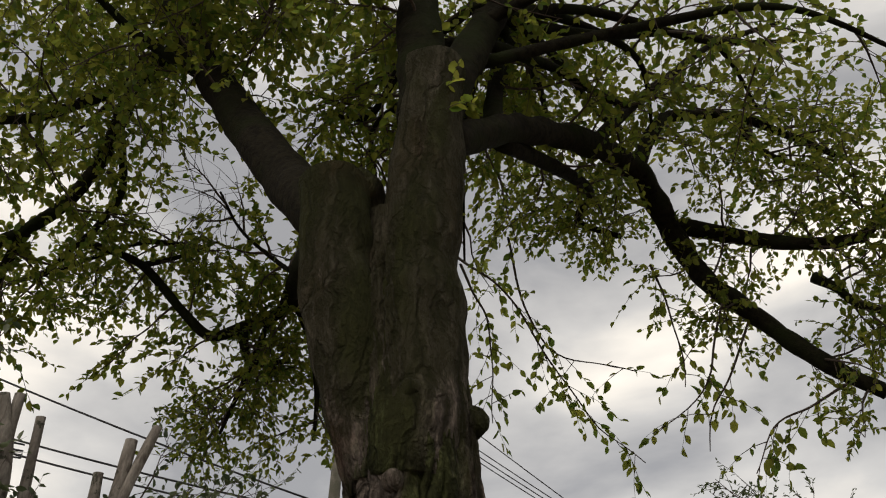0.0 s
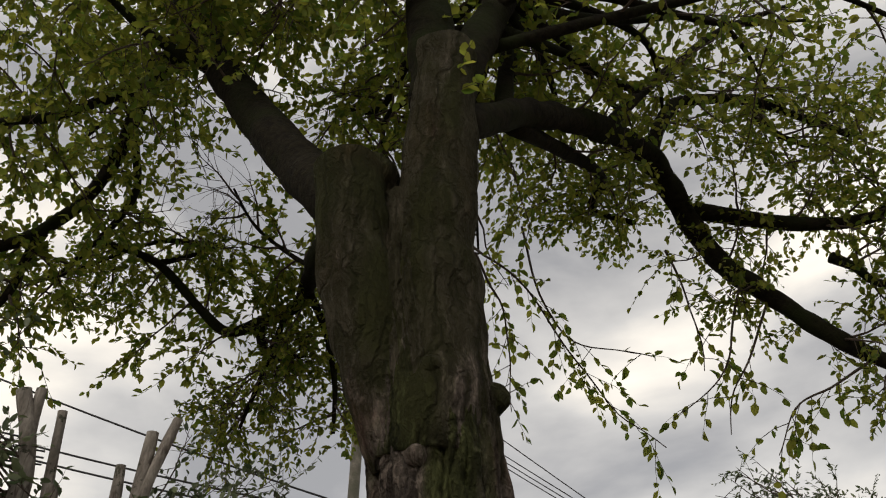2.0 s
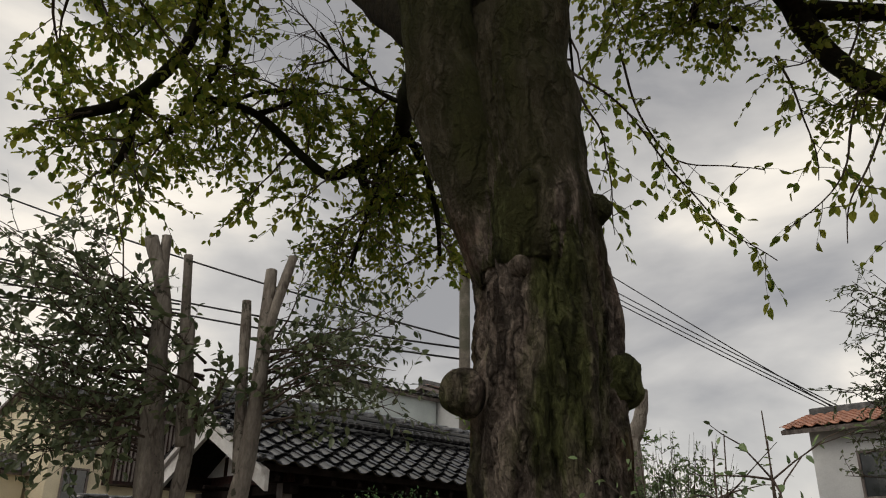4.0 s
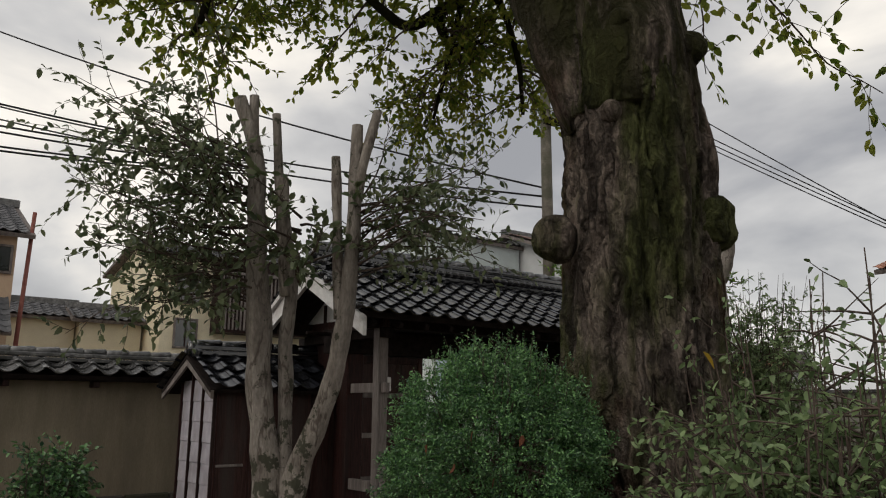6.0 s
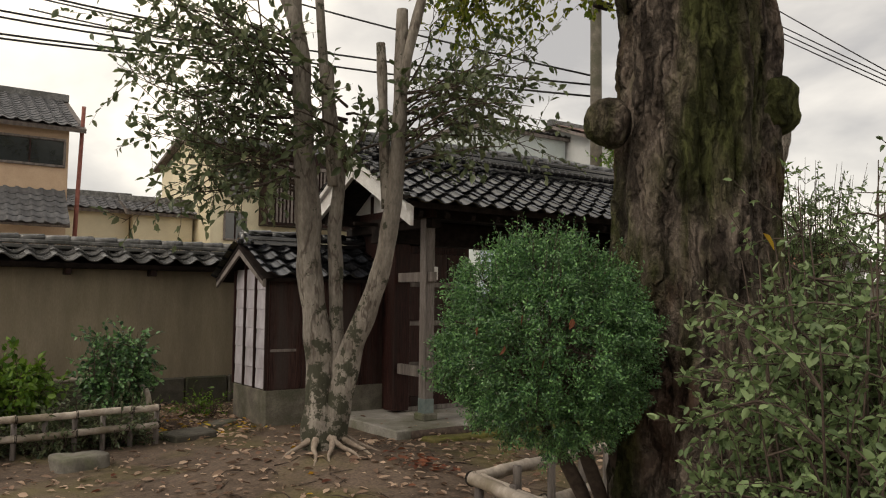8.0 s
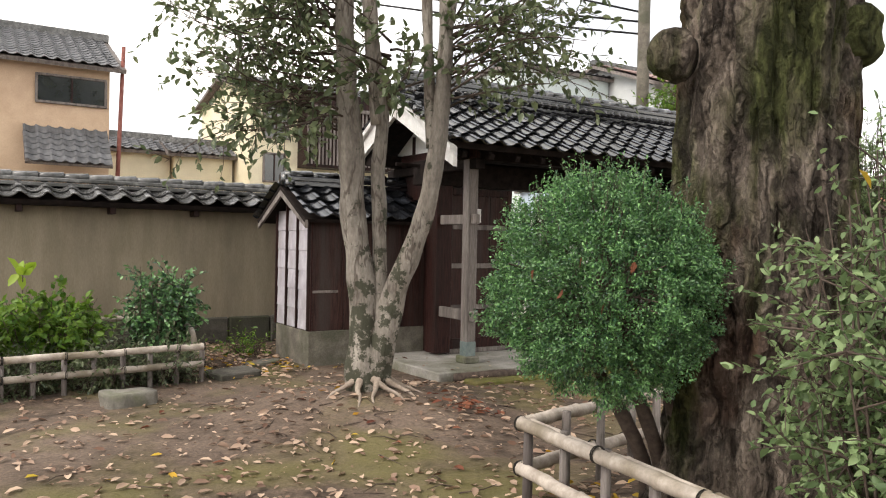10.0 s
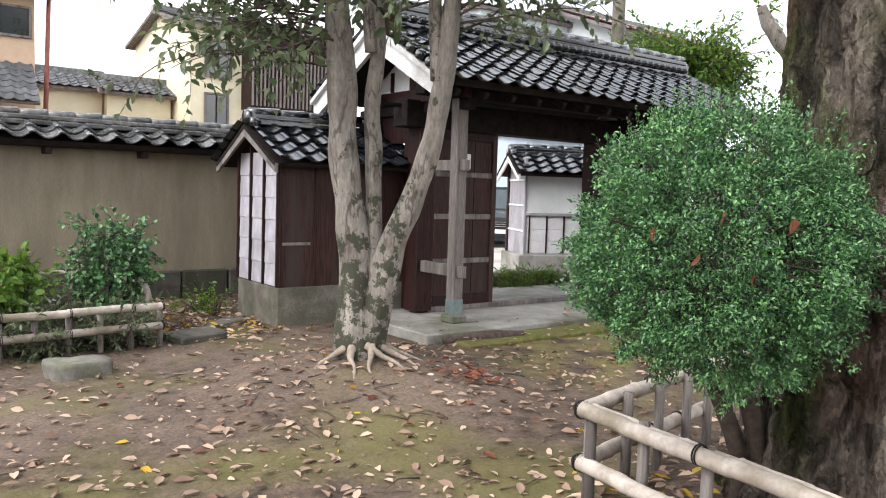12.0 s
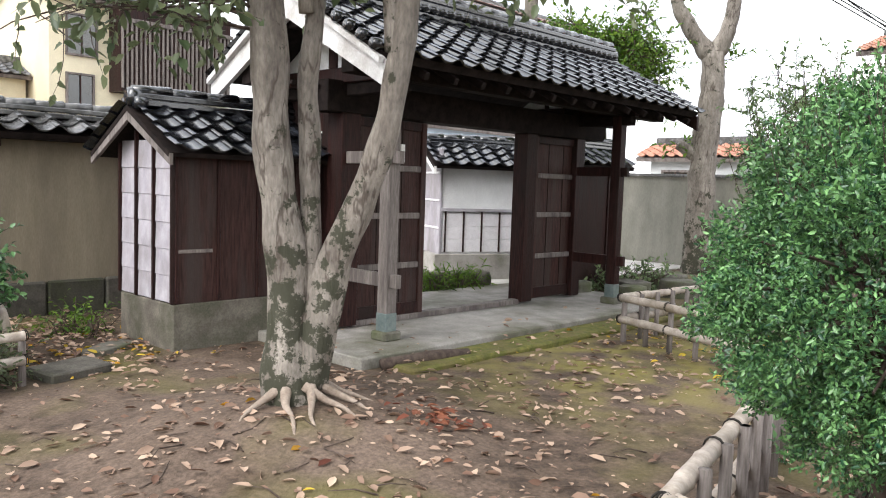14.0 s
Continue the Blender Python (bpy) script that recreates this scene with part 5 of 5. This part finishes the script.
lay_tiles(cop, TILE_A, slope_matrix(-0.2, -0.25, 1.76, 0.67, 0.36), 12, 4, 0.25, 0.19, g)
ridge_stack(far_wall, -0.15, 2.9, 0.45, 2.10, 0.2, 0.1, 2, TILE, 0.06)
bargeboards(far_wall, -0.18, -0.22, 1.74, 0.45, 2.10, 1.12, 0.11, 0.03, CREAM)
tagged(box_part("forecourt", (-1.0, 8.8, 1.32, 3.6, -0.04, 0.03), mat("pale_concrete", (0.48, 0.465, 0.44), (0.58, 0.565, 0.535), 6, 0.9, 0.2, (0.34, 0.32, 0.29), 0.8), None, bevel=0.01), "pale concrete path outside the gate", "paving", kind="structure")
GRAVEL = mat("pale_gravel", (0.36, 0.34, 0.31), (0.48, 0.46, 0.42), 25, 0.95, 0.5, (0.30, 0.27, 0.22), 0.8)
tagged(box_part("road", (-30, 30, 3.6, 9.0, -0.04, 0.04), GRAVEL, None, bevel=0), "pale street beyond the gate", "road", kind="structure")
loose_shrub("grass_clump", "bright green grass by the stone edging", (1.75, 1.55, 0.0), 0.35, 0.28, 60, 0.02, 0.12, LEAF_FRESH, 81, 3, 5, 0.14, 0.0)
loose_shrub("grass_clump", "bright green grass by the stone edging", (2.35, 1.5, 0.0), 0.35, 0.25, 60, 0.02, 0.12, LEAF_FRESH, 82, 3, 5, 0.14, 0.0)
for k in range(6):
    stone("edging_stone", "mossy edging stone by the path", (1.5 + 0.27 * k, 1.9 - 0.06 * k, 0.12), 0.25, 0.2, 0.26, 30 + k, 0.1 * k)
bamboo_fence("low bamboo rail outside the gate", [(0.7, 1.75), (1.35, 1.7)], (0.30, 0.16), 0.028, 0.16)
wing = thing("wing_wall", "small tiled wing of the gate with dark boards", "wall", kind="structure")
box_part("boards", (2.35, 4.3, 0.5, 0.6, 0.1, 1.75), WOOD, wing)
box_part("side_post", (4.3, 4.38, 0.48, 0.62, 0.1, 1.8), WOOD, wing)
bm = bmesh.new()
beam(bm, 0, 1.6, 0, 0.5, -0.05, 0, 0, slope_matrix(2.85, 0.15, 1.80, 0.42, 0.26))
beam(bm, 0, 1.6, 0, 0.5, -0.05, 0, 0, slope_matrix(4.45, 0.99, 1.80, 0.42, 0.26, True))
cop = part("coping", bm, WOOD_BLACK, wing)
lay_tiles(cop, TILE_A, slope_matrix(2.85, 0.12, 1.80, 0.42, 0.26), 6, 2, 0.25, 0.22, g)
bargeboards(wing, 2.83, 0.15, 1.79, 0.57, 2.05, 0.99, 0.1, 0.03, CREAM)
ridge_stack(wing, 2.9, 4.42, 0.57, 2.06, 0.18, 0.1, 2, TILE, 0.05)
GREYWALL = mat("stained_render", (0.20, 0.195, 0.165), (0.27, 0.26, 0.225), 3, 0.95, 0.2, (0.14, 0.135, 0.11), 0.5, (1, 1, 0.3))
ew = thing("wall_east", "stained grey rendered boundary wall", "wall", kind="structure")
box_part("render_face", (8.9, 9.15, -16, 3.4, -0.1, 1.78), GREYWALL, ew, bevel=0)
box_part("wall_cap", (8.84, 9.2, -16, 3.42, 1.78, 1.84), TILE_OLD, ew)


def parked_car(at, turn):
    """A dark estate car that shows its front."""
    car = thing("parked_car", "dark grey car parked beyond the gate, front turned this way", "car")
    paint = mat("dark_car_paint", (0.03, 0.035, 0.04), (0.045, 0.05, 0.055), 3, 0.2, 0, spec=0.6)
    glass = mat("car_glass", (0.03, 0.04, 0.045), (0.04, 0.05, 0.055), 3, 0.1, 0, spec=0.8)
    chrome = mat("chrome", (0.5, 0.5, 0.5), (0.6, 0.6, 0.6), 3, 0.2, 0, metal=1.0)

    def loft(name, rows, material):
        """Rounded cross-sections along the car: (x, half width, low, high)."""
        q = bmesh.new()
        rings = []
        for x, w, lo, hi in rows:
            c = min(w, (hi - lo) / 2) * 0.35
            rings.append([q.verts.new((x, y, z)) for y, z in ((-w, lo + c), (-w, hi - c), (-w + c, hi), (w - c, hi), (w, hi - c), (w, lo + c), (w - c, lo), (-w + c, lo))])
        for a, b in zip(rings, rings[1:]):
            for k in range(8):
                q.faces.new((a[k], a[(k + 1) % 8], b[(k + 1) % 8], b[k]))
        q.faces.new(rings[0])
        q.faces.new(rings[-1][::-1])
        bmesh.ops.recalc_face_normals(q, faces=q.faces)
        return part(name, q, material, car)

    loft("body", [(0, 0.74, 0.36, 0.78), (0.12, 0.84, 0.28, 0.88), (1.2, 0.88, 0.26, 0.98), (3.9, 0.88, 0.26, 1.0), (4.3, 0.8, 0.35, 0.95)], paint)
    loft("cabin", [(1.0, 0.74, 0.9, 0.99), (1.75, 0.7, 0.9, 1.52), (3.7, 0.7, 0.9, 1.54), (4.2, 0.72, 0.9, 1.02)], glass)
    loft("roof", [(1.72, 0.62, 1.50, 1.555), (3.7, 0.62, 1.52, 1.57)], paint)
    box_part("grille", (-0.03, 0.03, -0.42, 0.42, 0.52, 0.70), TWINE, car, bevel=0.01)
    for k in range(3):
        box_part("grille_bar", (-0.045, -0.028, -0.4, 0.4, 0.55 + 0.055 * k, 0.565 + 0.055 * k), chrome, car, bevel=0.002)
    box_part("number_plate", (-0.04, -0.01, -0.17, 0.17, 0.38, 0.48), WHITE, car, bevel=0.003)
    for y in (-0.6, 0.6):
        box_part("headlight", (0.0, 0.09, y - 0.15, y + 0.15, 0.64, 0.77), chrome, car, "clear headlight", 0.02)
    for x in (0.85, 3.5):
        for y in (-0.8, 0.8):
            t = Tubes()
            t.add([(x, y - 0.1, 0.32), (x, y + 0.1, 0.32)], [0.32, 0.32], 20)
            wheel = t.done("wheel", TWINE, car)
            t = Tubes()
            t.add([(x, y - 0.108, 0.32), (x, y + 0.108, 0.32)], [0.2, 0.2], 16)
            t.done("rim", chrome, wheel)
    car.matrix_world = pose(at[0], at[1], 0.03, 0, 0, turn)


parked_car((7.0, 7.75), 52)

# ---- houses behind the walls ----
PEACH = mat("peach_render", (0.50, 0.36, 0.25), (0.56, 0.41, 0.29), 3, 0.9, 0.1, (0.44, 0.31, 0.22), 0.4)
YELLOW = mat("yellow_render", (0.70, 0.63, 0.46), (0.76, 0.69, 0.51), 3, 0.9, 0.1, (0.65, 0.58, 0.42), 0.4)
PALE = mat("pale_siding", (0.55, 0.56, 0.56), (0.63, 0.64, 0.64), 3, 0.8, 0.1, (0.48, 0.49, 0.5), 0.4)
GLASS = mat("dark_window", (0.015, 0.018, 0.02), (0.03, 0.035, 0.04), 2, 0.08, 0, spec=0.8)
RUST = mat("rusty_pipe", (0.15, 0.045, 0.035), (0.24, 0.09, 0.07), 8, 0.7, 0.2)
ORANGE = mat("orange_tile", (0.33, 0.15, 0.095), (0.43, 0.22, 0.15), 8, 0.6, 0.2, vary=0.4)
TILE_H = tile_mesh("roof_tile", 0.29, 0.28, 0.055, mat("grey_house_tile", (0.075, 0.075, 0.08), (0.13, 0.13, 0.135), 8, 0.6, 0.15, vary=0.5))
TILE_O = tile_mesh("roof_tile", 0.3, 0.3, 0.06, ORANGE)


def house(name, label, x0, x1, y0, y1, z, wall_m, roof_me, eave=0.5, pitch=0.42, mono=False):
    h = thing(name, label, "house")
    box_part("wall", (x0, x1, y0, y1, 0, z), wall_m, h, bevel=0)
    run = (y1 - y0) / 2 + eave
    bm = bmesh.new()
    sl = math.hypot(run, run * pitch)
    beam(bm, 0, x1 - x0 + 2 * eave, 0, sl, -0.12, -0.01, 0, slope_matrix(x0 - eave, y0 - eave, z, run, run * pitch))
    beam(bm, 0, x1 - x0 + 2 * eave, 0, sl, -0.12, -0.01, 0, slope_matrix(x1 + eave, y1 + eave, z, run, run * pitch, True))
    rf = part("roof", bm, WOOD_GREY, h)
    cols, rows = int((x1 - x0 + 2 * eave) / 0.29), int(sl / 0.26)
    lay_joined("roof_tiles", rf, roof_me, slope_matrix(x0 - eave, y0 - eave - 0.03, z, run, run * pitch), cols, rows, 0.29, 0.26, None)
    bm = bmesh.new()
    beam(bm, x0 - eave, x1 + eave, (y0 + y1) / 2 - 0.15, (y0 + y1) / 2 + 0.15, z + run * pitch - 0.05, z + run * pitch + 0.18, 0.02)
    part("ridge", bm, TILE_OLD, rf)
    for xx in (x0 + 0.01, x1 - 0.01):
        bm = bmesh.new()
        v = [bm.verts.new(p) for p in ((xx, y0, z - 0.05), (xx, y1, z - 0.05), (xx, (y0 + y1) / 2, z + (run - eave) * pitch + 0.15))]
        bm.faces.new(v)
        part("gable_wall", bm, wall_m, h)
    return h


def window(h, x0, x1, y, z0, z1, bars=2):
    w = box_part("window", (x0, x1, y - 0.02, y + 0.01, z0, z1), GLASS, h, bevel=0)
    for a, b, c, d in ((x0 - 0.06, x1 + 0.06, z0 - 0.06, z0), (x0 - 0.06, x1 + 0.06, z1, z1 + 0.06), (x0 - 0.06, x0, z0, z1), (x1, x1 + 0.06, z0, z1)):
        box_part("frame", (a, b, y - 0.07, y + 0.01, c, d), WOOD_GREY, w)
    for k in range(1, bars):
        xx = x0 + (x1 - x0) * k / bars
        box_part("bar", (xx - 0.02, xx + 0.02, y - 0.05, y - 0.02, z0, z1), WOOD, w)


h = house("peach_house", "two-storey peach rendered house with grey tiles", -8.6, -2.42, 14.0, 19.0, 5.72, PEACH, TILE_H, 0.35, 0.45)
window(h, -4.09, -2.55, 14.0, 4.76, 5.38)
bm = bmesh.new()
beam(bm, 0, 1.95, 0, 1.15, -0.08, -0.01, 0, slope_matrix(-4.42, 13.05, 3.15, 0.95, 0.95))
aw = part("awning", bm, WOOD_GREY, h)
lay_joined("awning_tiles", aw, TILE_H, slope_matrix(-4.42, 13.02, 3.15, 0.95, 0.95), 7, 6, 0.27, 0.21, None)
t = Tubes()
t.add([(-2.30, 13.9, 0.0), (-2.2, 13.9, 3.5), (-2.11, 13.9, 6.35)], [0.055, 0.055, 0.05], 10)
tagged(t.done("steel_pole", RUST), "rusty red service pole beside the house", "pole")
h = house("yellow_house", "low yellow rendered house with grey tiles", -4.0, 0.55, 20.0, 22.2, 4.3, YELLOW, TILE_H, 0.3, 0.4)
h = house("yellow_house", "low yellow rendered house with grey tiles", 0.6, 2.6, 19.6, 21.4, 4.25, YELLOW, TILE_H, 0.3, 0.4)
h = house("yellow_house", "tall yellow house with a slatted balcony", 2.7, 8.4, 18.0, 24.0, 6.5, YELLOW, TILE_H, 0.3, 0.25)
window(h, 3.2, 4.0, 18.0, 4.9, 6.0)
window(h, 3.2, 3.9, 18.0, 3.4, 4.3)
box_part("balcony", (4.4, 8.0, 17.2, 18.0, 3.9, 6.5), WOOD, h, "dark slatted timber balcony")
for k in range(26):
    box_part("slat", (4.42 + k * 0.138, 4.48 + k * 0.138, 17.15, 17.2, 4.0, 5.9), WOOD_GREY, h, bevel=0)
box_part("balcony_rail", (4.35, 8.05, 17.1, 17.22, 5.9, 6.02), WOOD_GREY, h)
TILE_B = tile_mesh("roof_tile", 0.3, 0.3, 0.05, mat("faded_brown_tile", (0.20, 0.13, 0.115), (0.28, 0.19, 0.17), 8, 0.6, 0.2, vary=0.3))
h = house("pale_house", "pale grey building with a faded brown roof", 13.5, 20.0, 10.0, 15.0, 6.7, PALE, TILE_B, 0.4, 0.35)
window(h, 14.2, 15.2, 10.0, 4.5, 5.6)
TEAL = mat("pale_teal_siding", (0.52, 0.58, 0.57), (0.60, 0.66, 0.65), 3, 0.8, 0.1, (0.46, 0.51, 0.51), 0.4)
h = house("pale_house", "pale teal building with a low roof behind the street", 9.6, 13.4, 12.0, 15.0, 7.16, TEAL, TILE_H, 0.15, 0.10)
window(h, 11.2, 12.0, 12.0, 4.6, 5.4)
h = house("orange_roofed_house", "cream house with an orange tiled roof", -5.0, -2.6, 13.6, 15.4, 2.38, PALE, TILE_O, 0.3, 0.35)
window(h, -4.6, -3.9, 13.6, 1.2, 2.0)
h.rotation_euler = (0, 0, radians(-90))
h = house("orange_roofed_house", "tall cream house with an orange tiled roof", 0.3, 5.6, 14.6, 18.0, 4.85, PALE, TILE_O, 0.5, 0.3)
window(h, 1.4, 2.6, 14.6, 3.2, 4.2)
h.rotation_euler = (0, 0, radians(-90))

BLUE = mat("pale_blue_render", (0.42, 0.50, 0.60), (0.48, 0.56, 0.66), 3, 0.9, 0.1, (0.40, 0.47, 0.55), 0.5)
h = house("blue_building", "low pale blue building across the street", 9.3, 13.0, 9.4, 11.6, 3.1, BLUE, TILE_H, 0.15, 0.12)

# ---- trees behind ----
def small_tree(name, label, at, trunk_h, crown_r, crown_h, n, size, material, seed, r=0.12, width=0.4, bark=None):
    q = random.Random(seed)
    tr = thing(name, label, "tree")
    t = Tubes()
    a, b = smooth_path([(at[0], at[1], -0.1), (at[0] + 0.05, at[1], trunk_h * 0.5), (at[0] - 0.04, at[1] + 0.05, trunk_h), (at[0], at[1], trunk_h + crown_h * 0.5)], [r * 1.3, r, r * 0.8, r * 0.3], 6)
    t.add(a, b, 12, 0.2)
    t.done("trunk", bark or LIMB, tr)
    wood, leafs = Tubes(), Leaves()
    for k in range(n):
        w, u = q.uniform(0, 6.28), q.random()
        p = np.array((at[0], at[1], trunk_h + (u - 0.2) * crown_h * 0.6))
        d = np.array((math.cos(w), math.sin(w), q.uniform(-0.1, 0.9) * crown_h / crown_r * 0.6))
        bough(wood, leafs, p, d, crown_r * q.uniform(0.55, 1.05), 0.022, size, q, 9, 9, 0.25, 0.4)
    tagged(wood.done("branchwork", TWIG, tr), kind="stuff")
    tagged(leafs.done("crown", material, tr, "", width, 0.6, seed), kind="stuff")


small_tree("garden_tree", "green feathery tree behind the gate roof", (6.0, 1.75), 3.2, 1.3, 1.5, 200, 0.10, LEAF_FRESH, 91, width=0.45)
small_tree("garden_tree", "dark dense evergreen tree beyond the garden", (6.3, -5.6), 3.0, 1.7, 3.2, 160, 0.085, LEAF_EVER, 92)
tr = thing("lopped_tree", "grey trunk with lopped branch stubs beside the far wall", "tree")


def limb3(pts, radii):
    q = Tubes()
    a, b = smooth_path(pts, radii, 6)
    q.add(a, b, 14, 0.25, bole)
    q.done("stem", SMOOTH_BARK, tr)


limb3([(7.9, 0.75, -0.1), (7.9, 0.78, 1.0), (7.92, 0.78, 2.2), (7.98, 0.72, 3.3), (8.0, 0.75, 4.0)], [0.30, 0.25, 0.23, 0.22, 0.2])
limb3([(8.0, 0.75, 3.9), (7.75, 1.0, 4.3), (7.55, 1.2, 4.7), (7.45, 1.3, 5.0)], [0.17, 0.14, 0.12, 0.10])
limb3([(8.0, 0.75, 3.9), (8.12, 0.6, 4.3), (8.18, 0.52, 4.7), (8.2, 0.5, 5.0)], [0.17, 0.15, 0.13, 0.11])
limb3([(7.92, 0.75, 2.0), (7.72, 1.0, 2.25), (7.6, 1.12, 2.35)], [0.14, 0.11, 0.09])
wood, leafs = Tubes(), Leaves()
for p in ((7.62, 1.1, 2.35), (8.2, 0.5, 3.9), (7.6, 1.2, 4.9)):
    for k in range(7):
        spray(wood, leafs, np.array(p), rand_dir(g, 0.6), 0.4, 0.006, 0.14, 7, 0.3, g)
tagged(wood.done("branchwork", TWIG, tr), kind="stuff")
tagged(leafs.done("shoots", LEAF_FRESH, tr, "fresh green shoots"), kind="stuff")
loose_shrub("ground_plant", "low green plants by the far wall", (4.4, 0.3, 0), 0.9, 0.4, 50, 0.05, 0.09, LEAF_PALE, 95, 4, 7, low=0.1)
loose_shrub("ground_plant", "low green plants beside the plinth", (-2.85, 1.5, 0), 0.4, 0.22, 26, 0.05, 0.06, LEAF_FRESH, 96, 3, 6, low=0.1)

# ---- service pole and cables ----
sp = thing("utility_pole", "grey concrete utility pole with cable fittings", "pole")
t = Tubes()
t.add([(5.58, 3.06, 0), (5.58, 3.06, 9.0)], [0.13, 0.11], 14)
t.done("shaft", CONCRETE, sp)
box_part("crossarm", (5.58 - 0.9, 5.58 + 0.9, 3.06 - 0.05, 3.06 + 0.05, 8.6, 8.7), CONCRETE, sp)
box_part("cable_clamp", (5.58 - 0.2, 5.58 + 0.2, 3.06 - 0.3, 3.06 - 0.1, 7.4, 7.5), WOOD_BLACK, sp)
CABLE = mat("black_cable", (0.012, 0.012, 0.013), (0.02, 0.02, 0.022), 5, 0.6, 0)
for a, b in [((-4.34, 9.5, 7.65), (0.61, 9.5, 7.54)), ((-4.32, 9.5, 7.16), (0.9, 9.5, 7.3)), ((-4.31, 9.5, 7.03), (0.91, 9.5, 7.16)), ((-4.29, 9.5, 6.7), (0.91, 9.5, 7.02)), ((-4.29, 9.5, 6.61), (0.91, 9.5, 6.95)), ((0.85, 9.5, 8.82), (5.58, 3.06, 5.87)), ((0.9, 9.5, 7.3), (5.58, 3.06, 5.45)), ((0.89, 9.5, 7.6), (5.58, 3.06, 5.69)), ((19.52, 8.0, 12.33), (21.11, 4.0, 8.91)), ((19.6, 8.0, 11.75), (21.1, 4.0, 8.79)), ((19.66, 8.0, 11.5), (21.09, 4.0, 8.63)), ((19.66, 8.0, 11.29), (21.07, 4.0, 8.47))]:
    a, b = np.array(a), np.array(b)
    d = b - a
    a, b = a - d * 0.9, b + d * (0 if abs(b[0] - 5.58) < 0.05 else 2.5 if a[0] > 4 else 0.25)
    pts = [a + (b - a) * s + np.array((0, 0, -0.25 * 4 * s * (1 - s) + 0.15)) for s in np.linspace(0, 1, 14)]
    t = Tubes()
    t.add(pts, [0.022] * 14, 6)
    tagged(t.done("cable", CABLE), "black overhead cable strung past the houses", "cable", group="overhead cables")
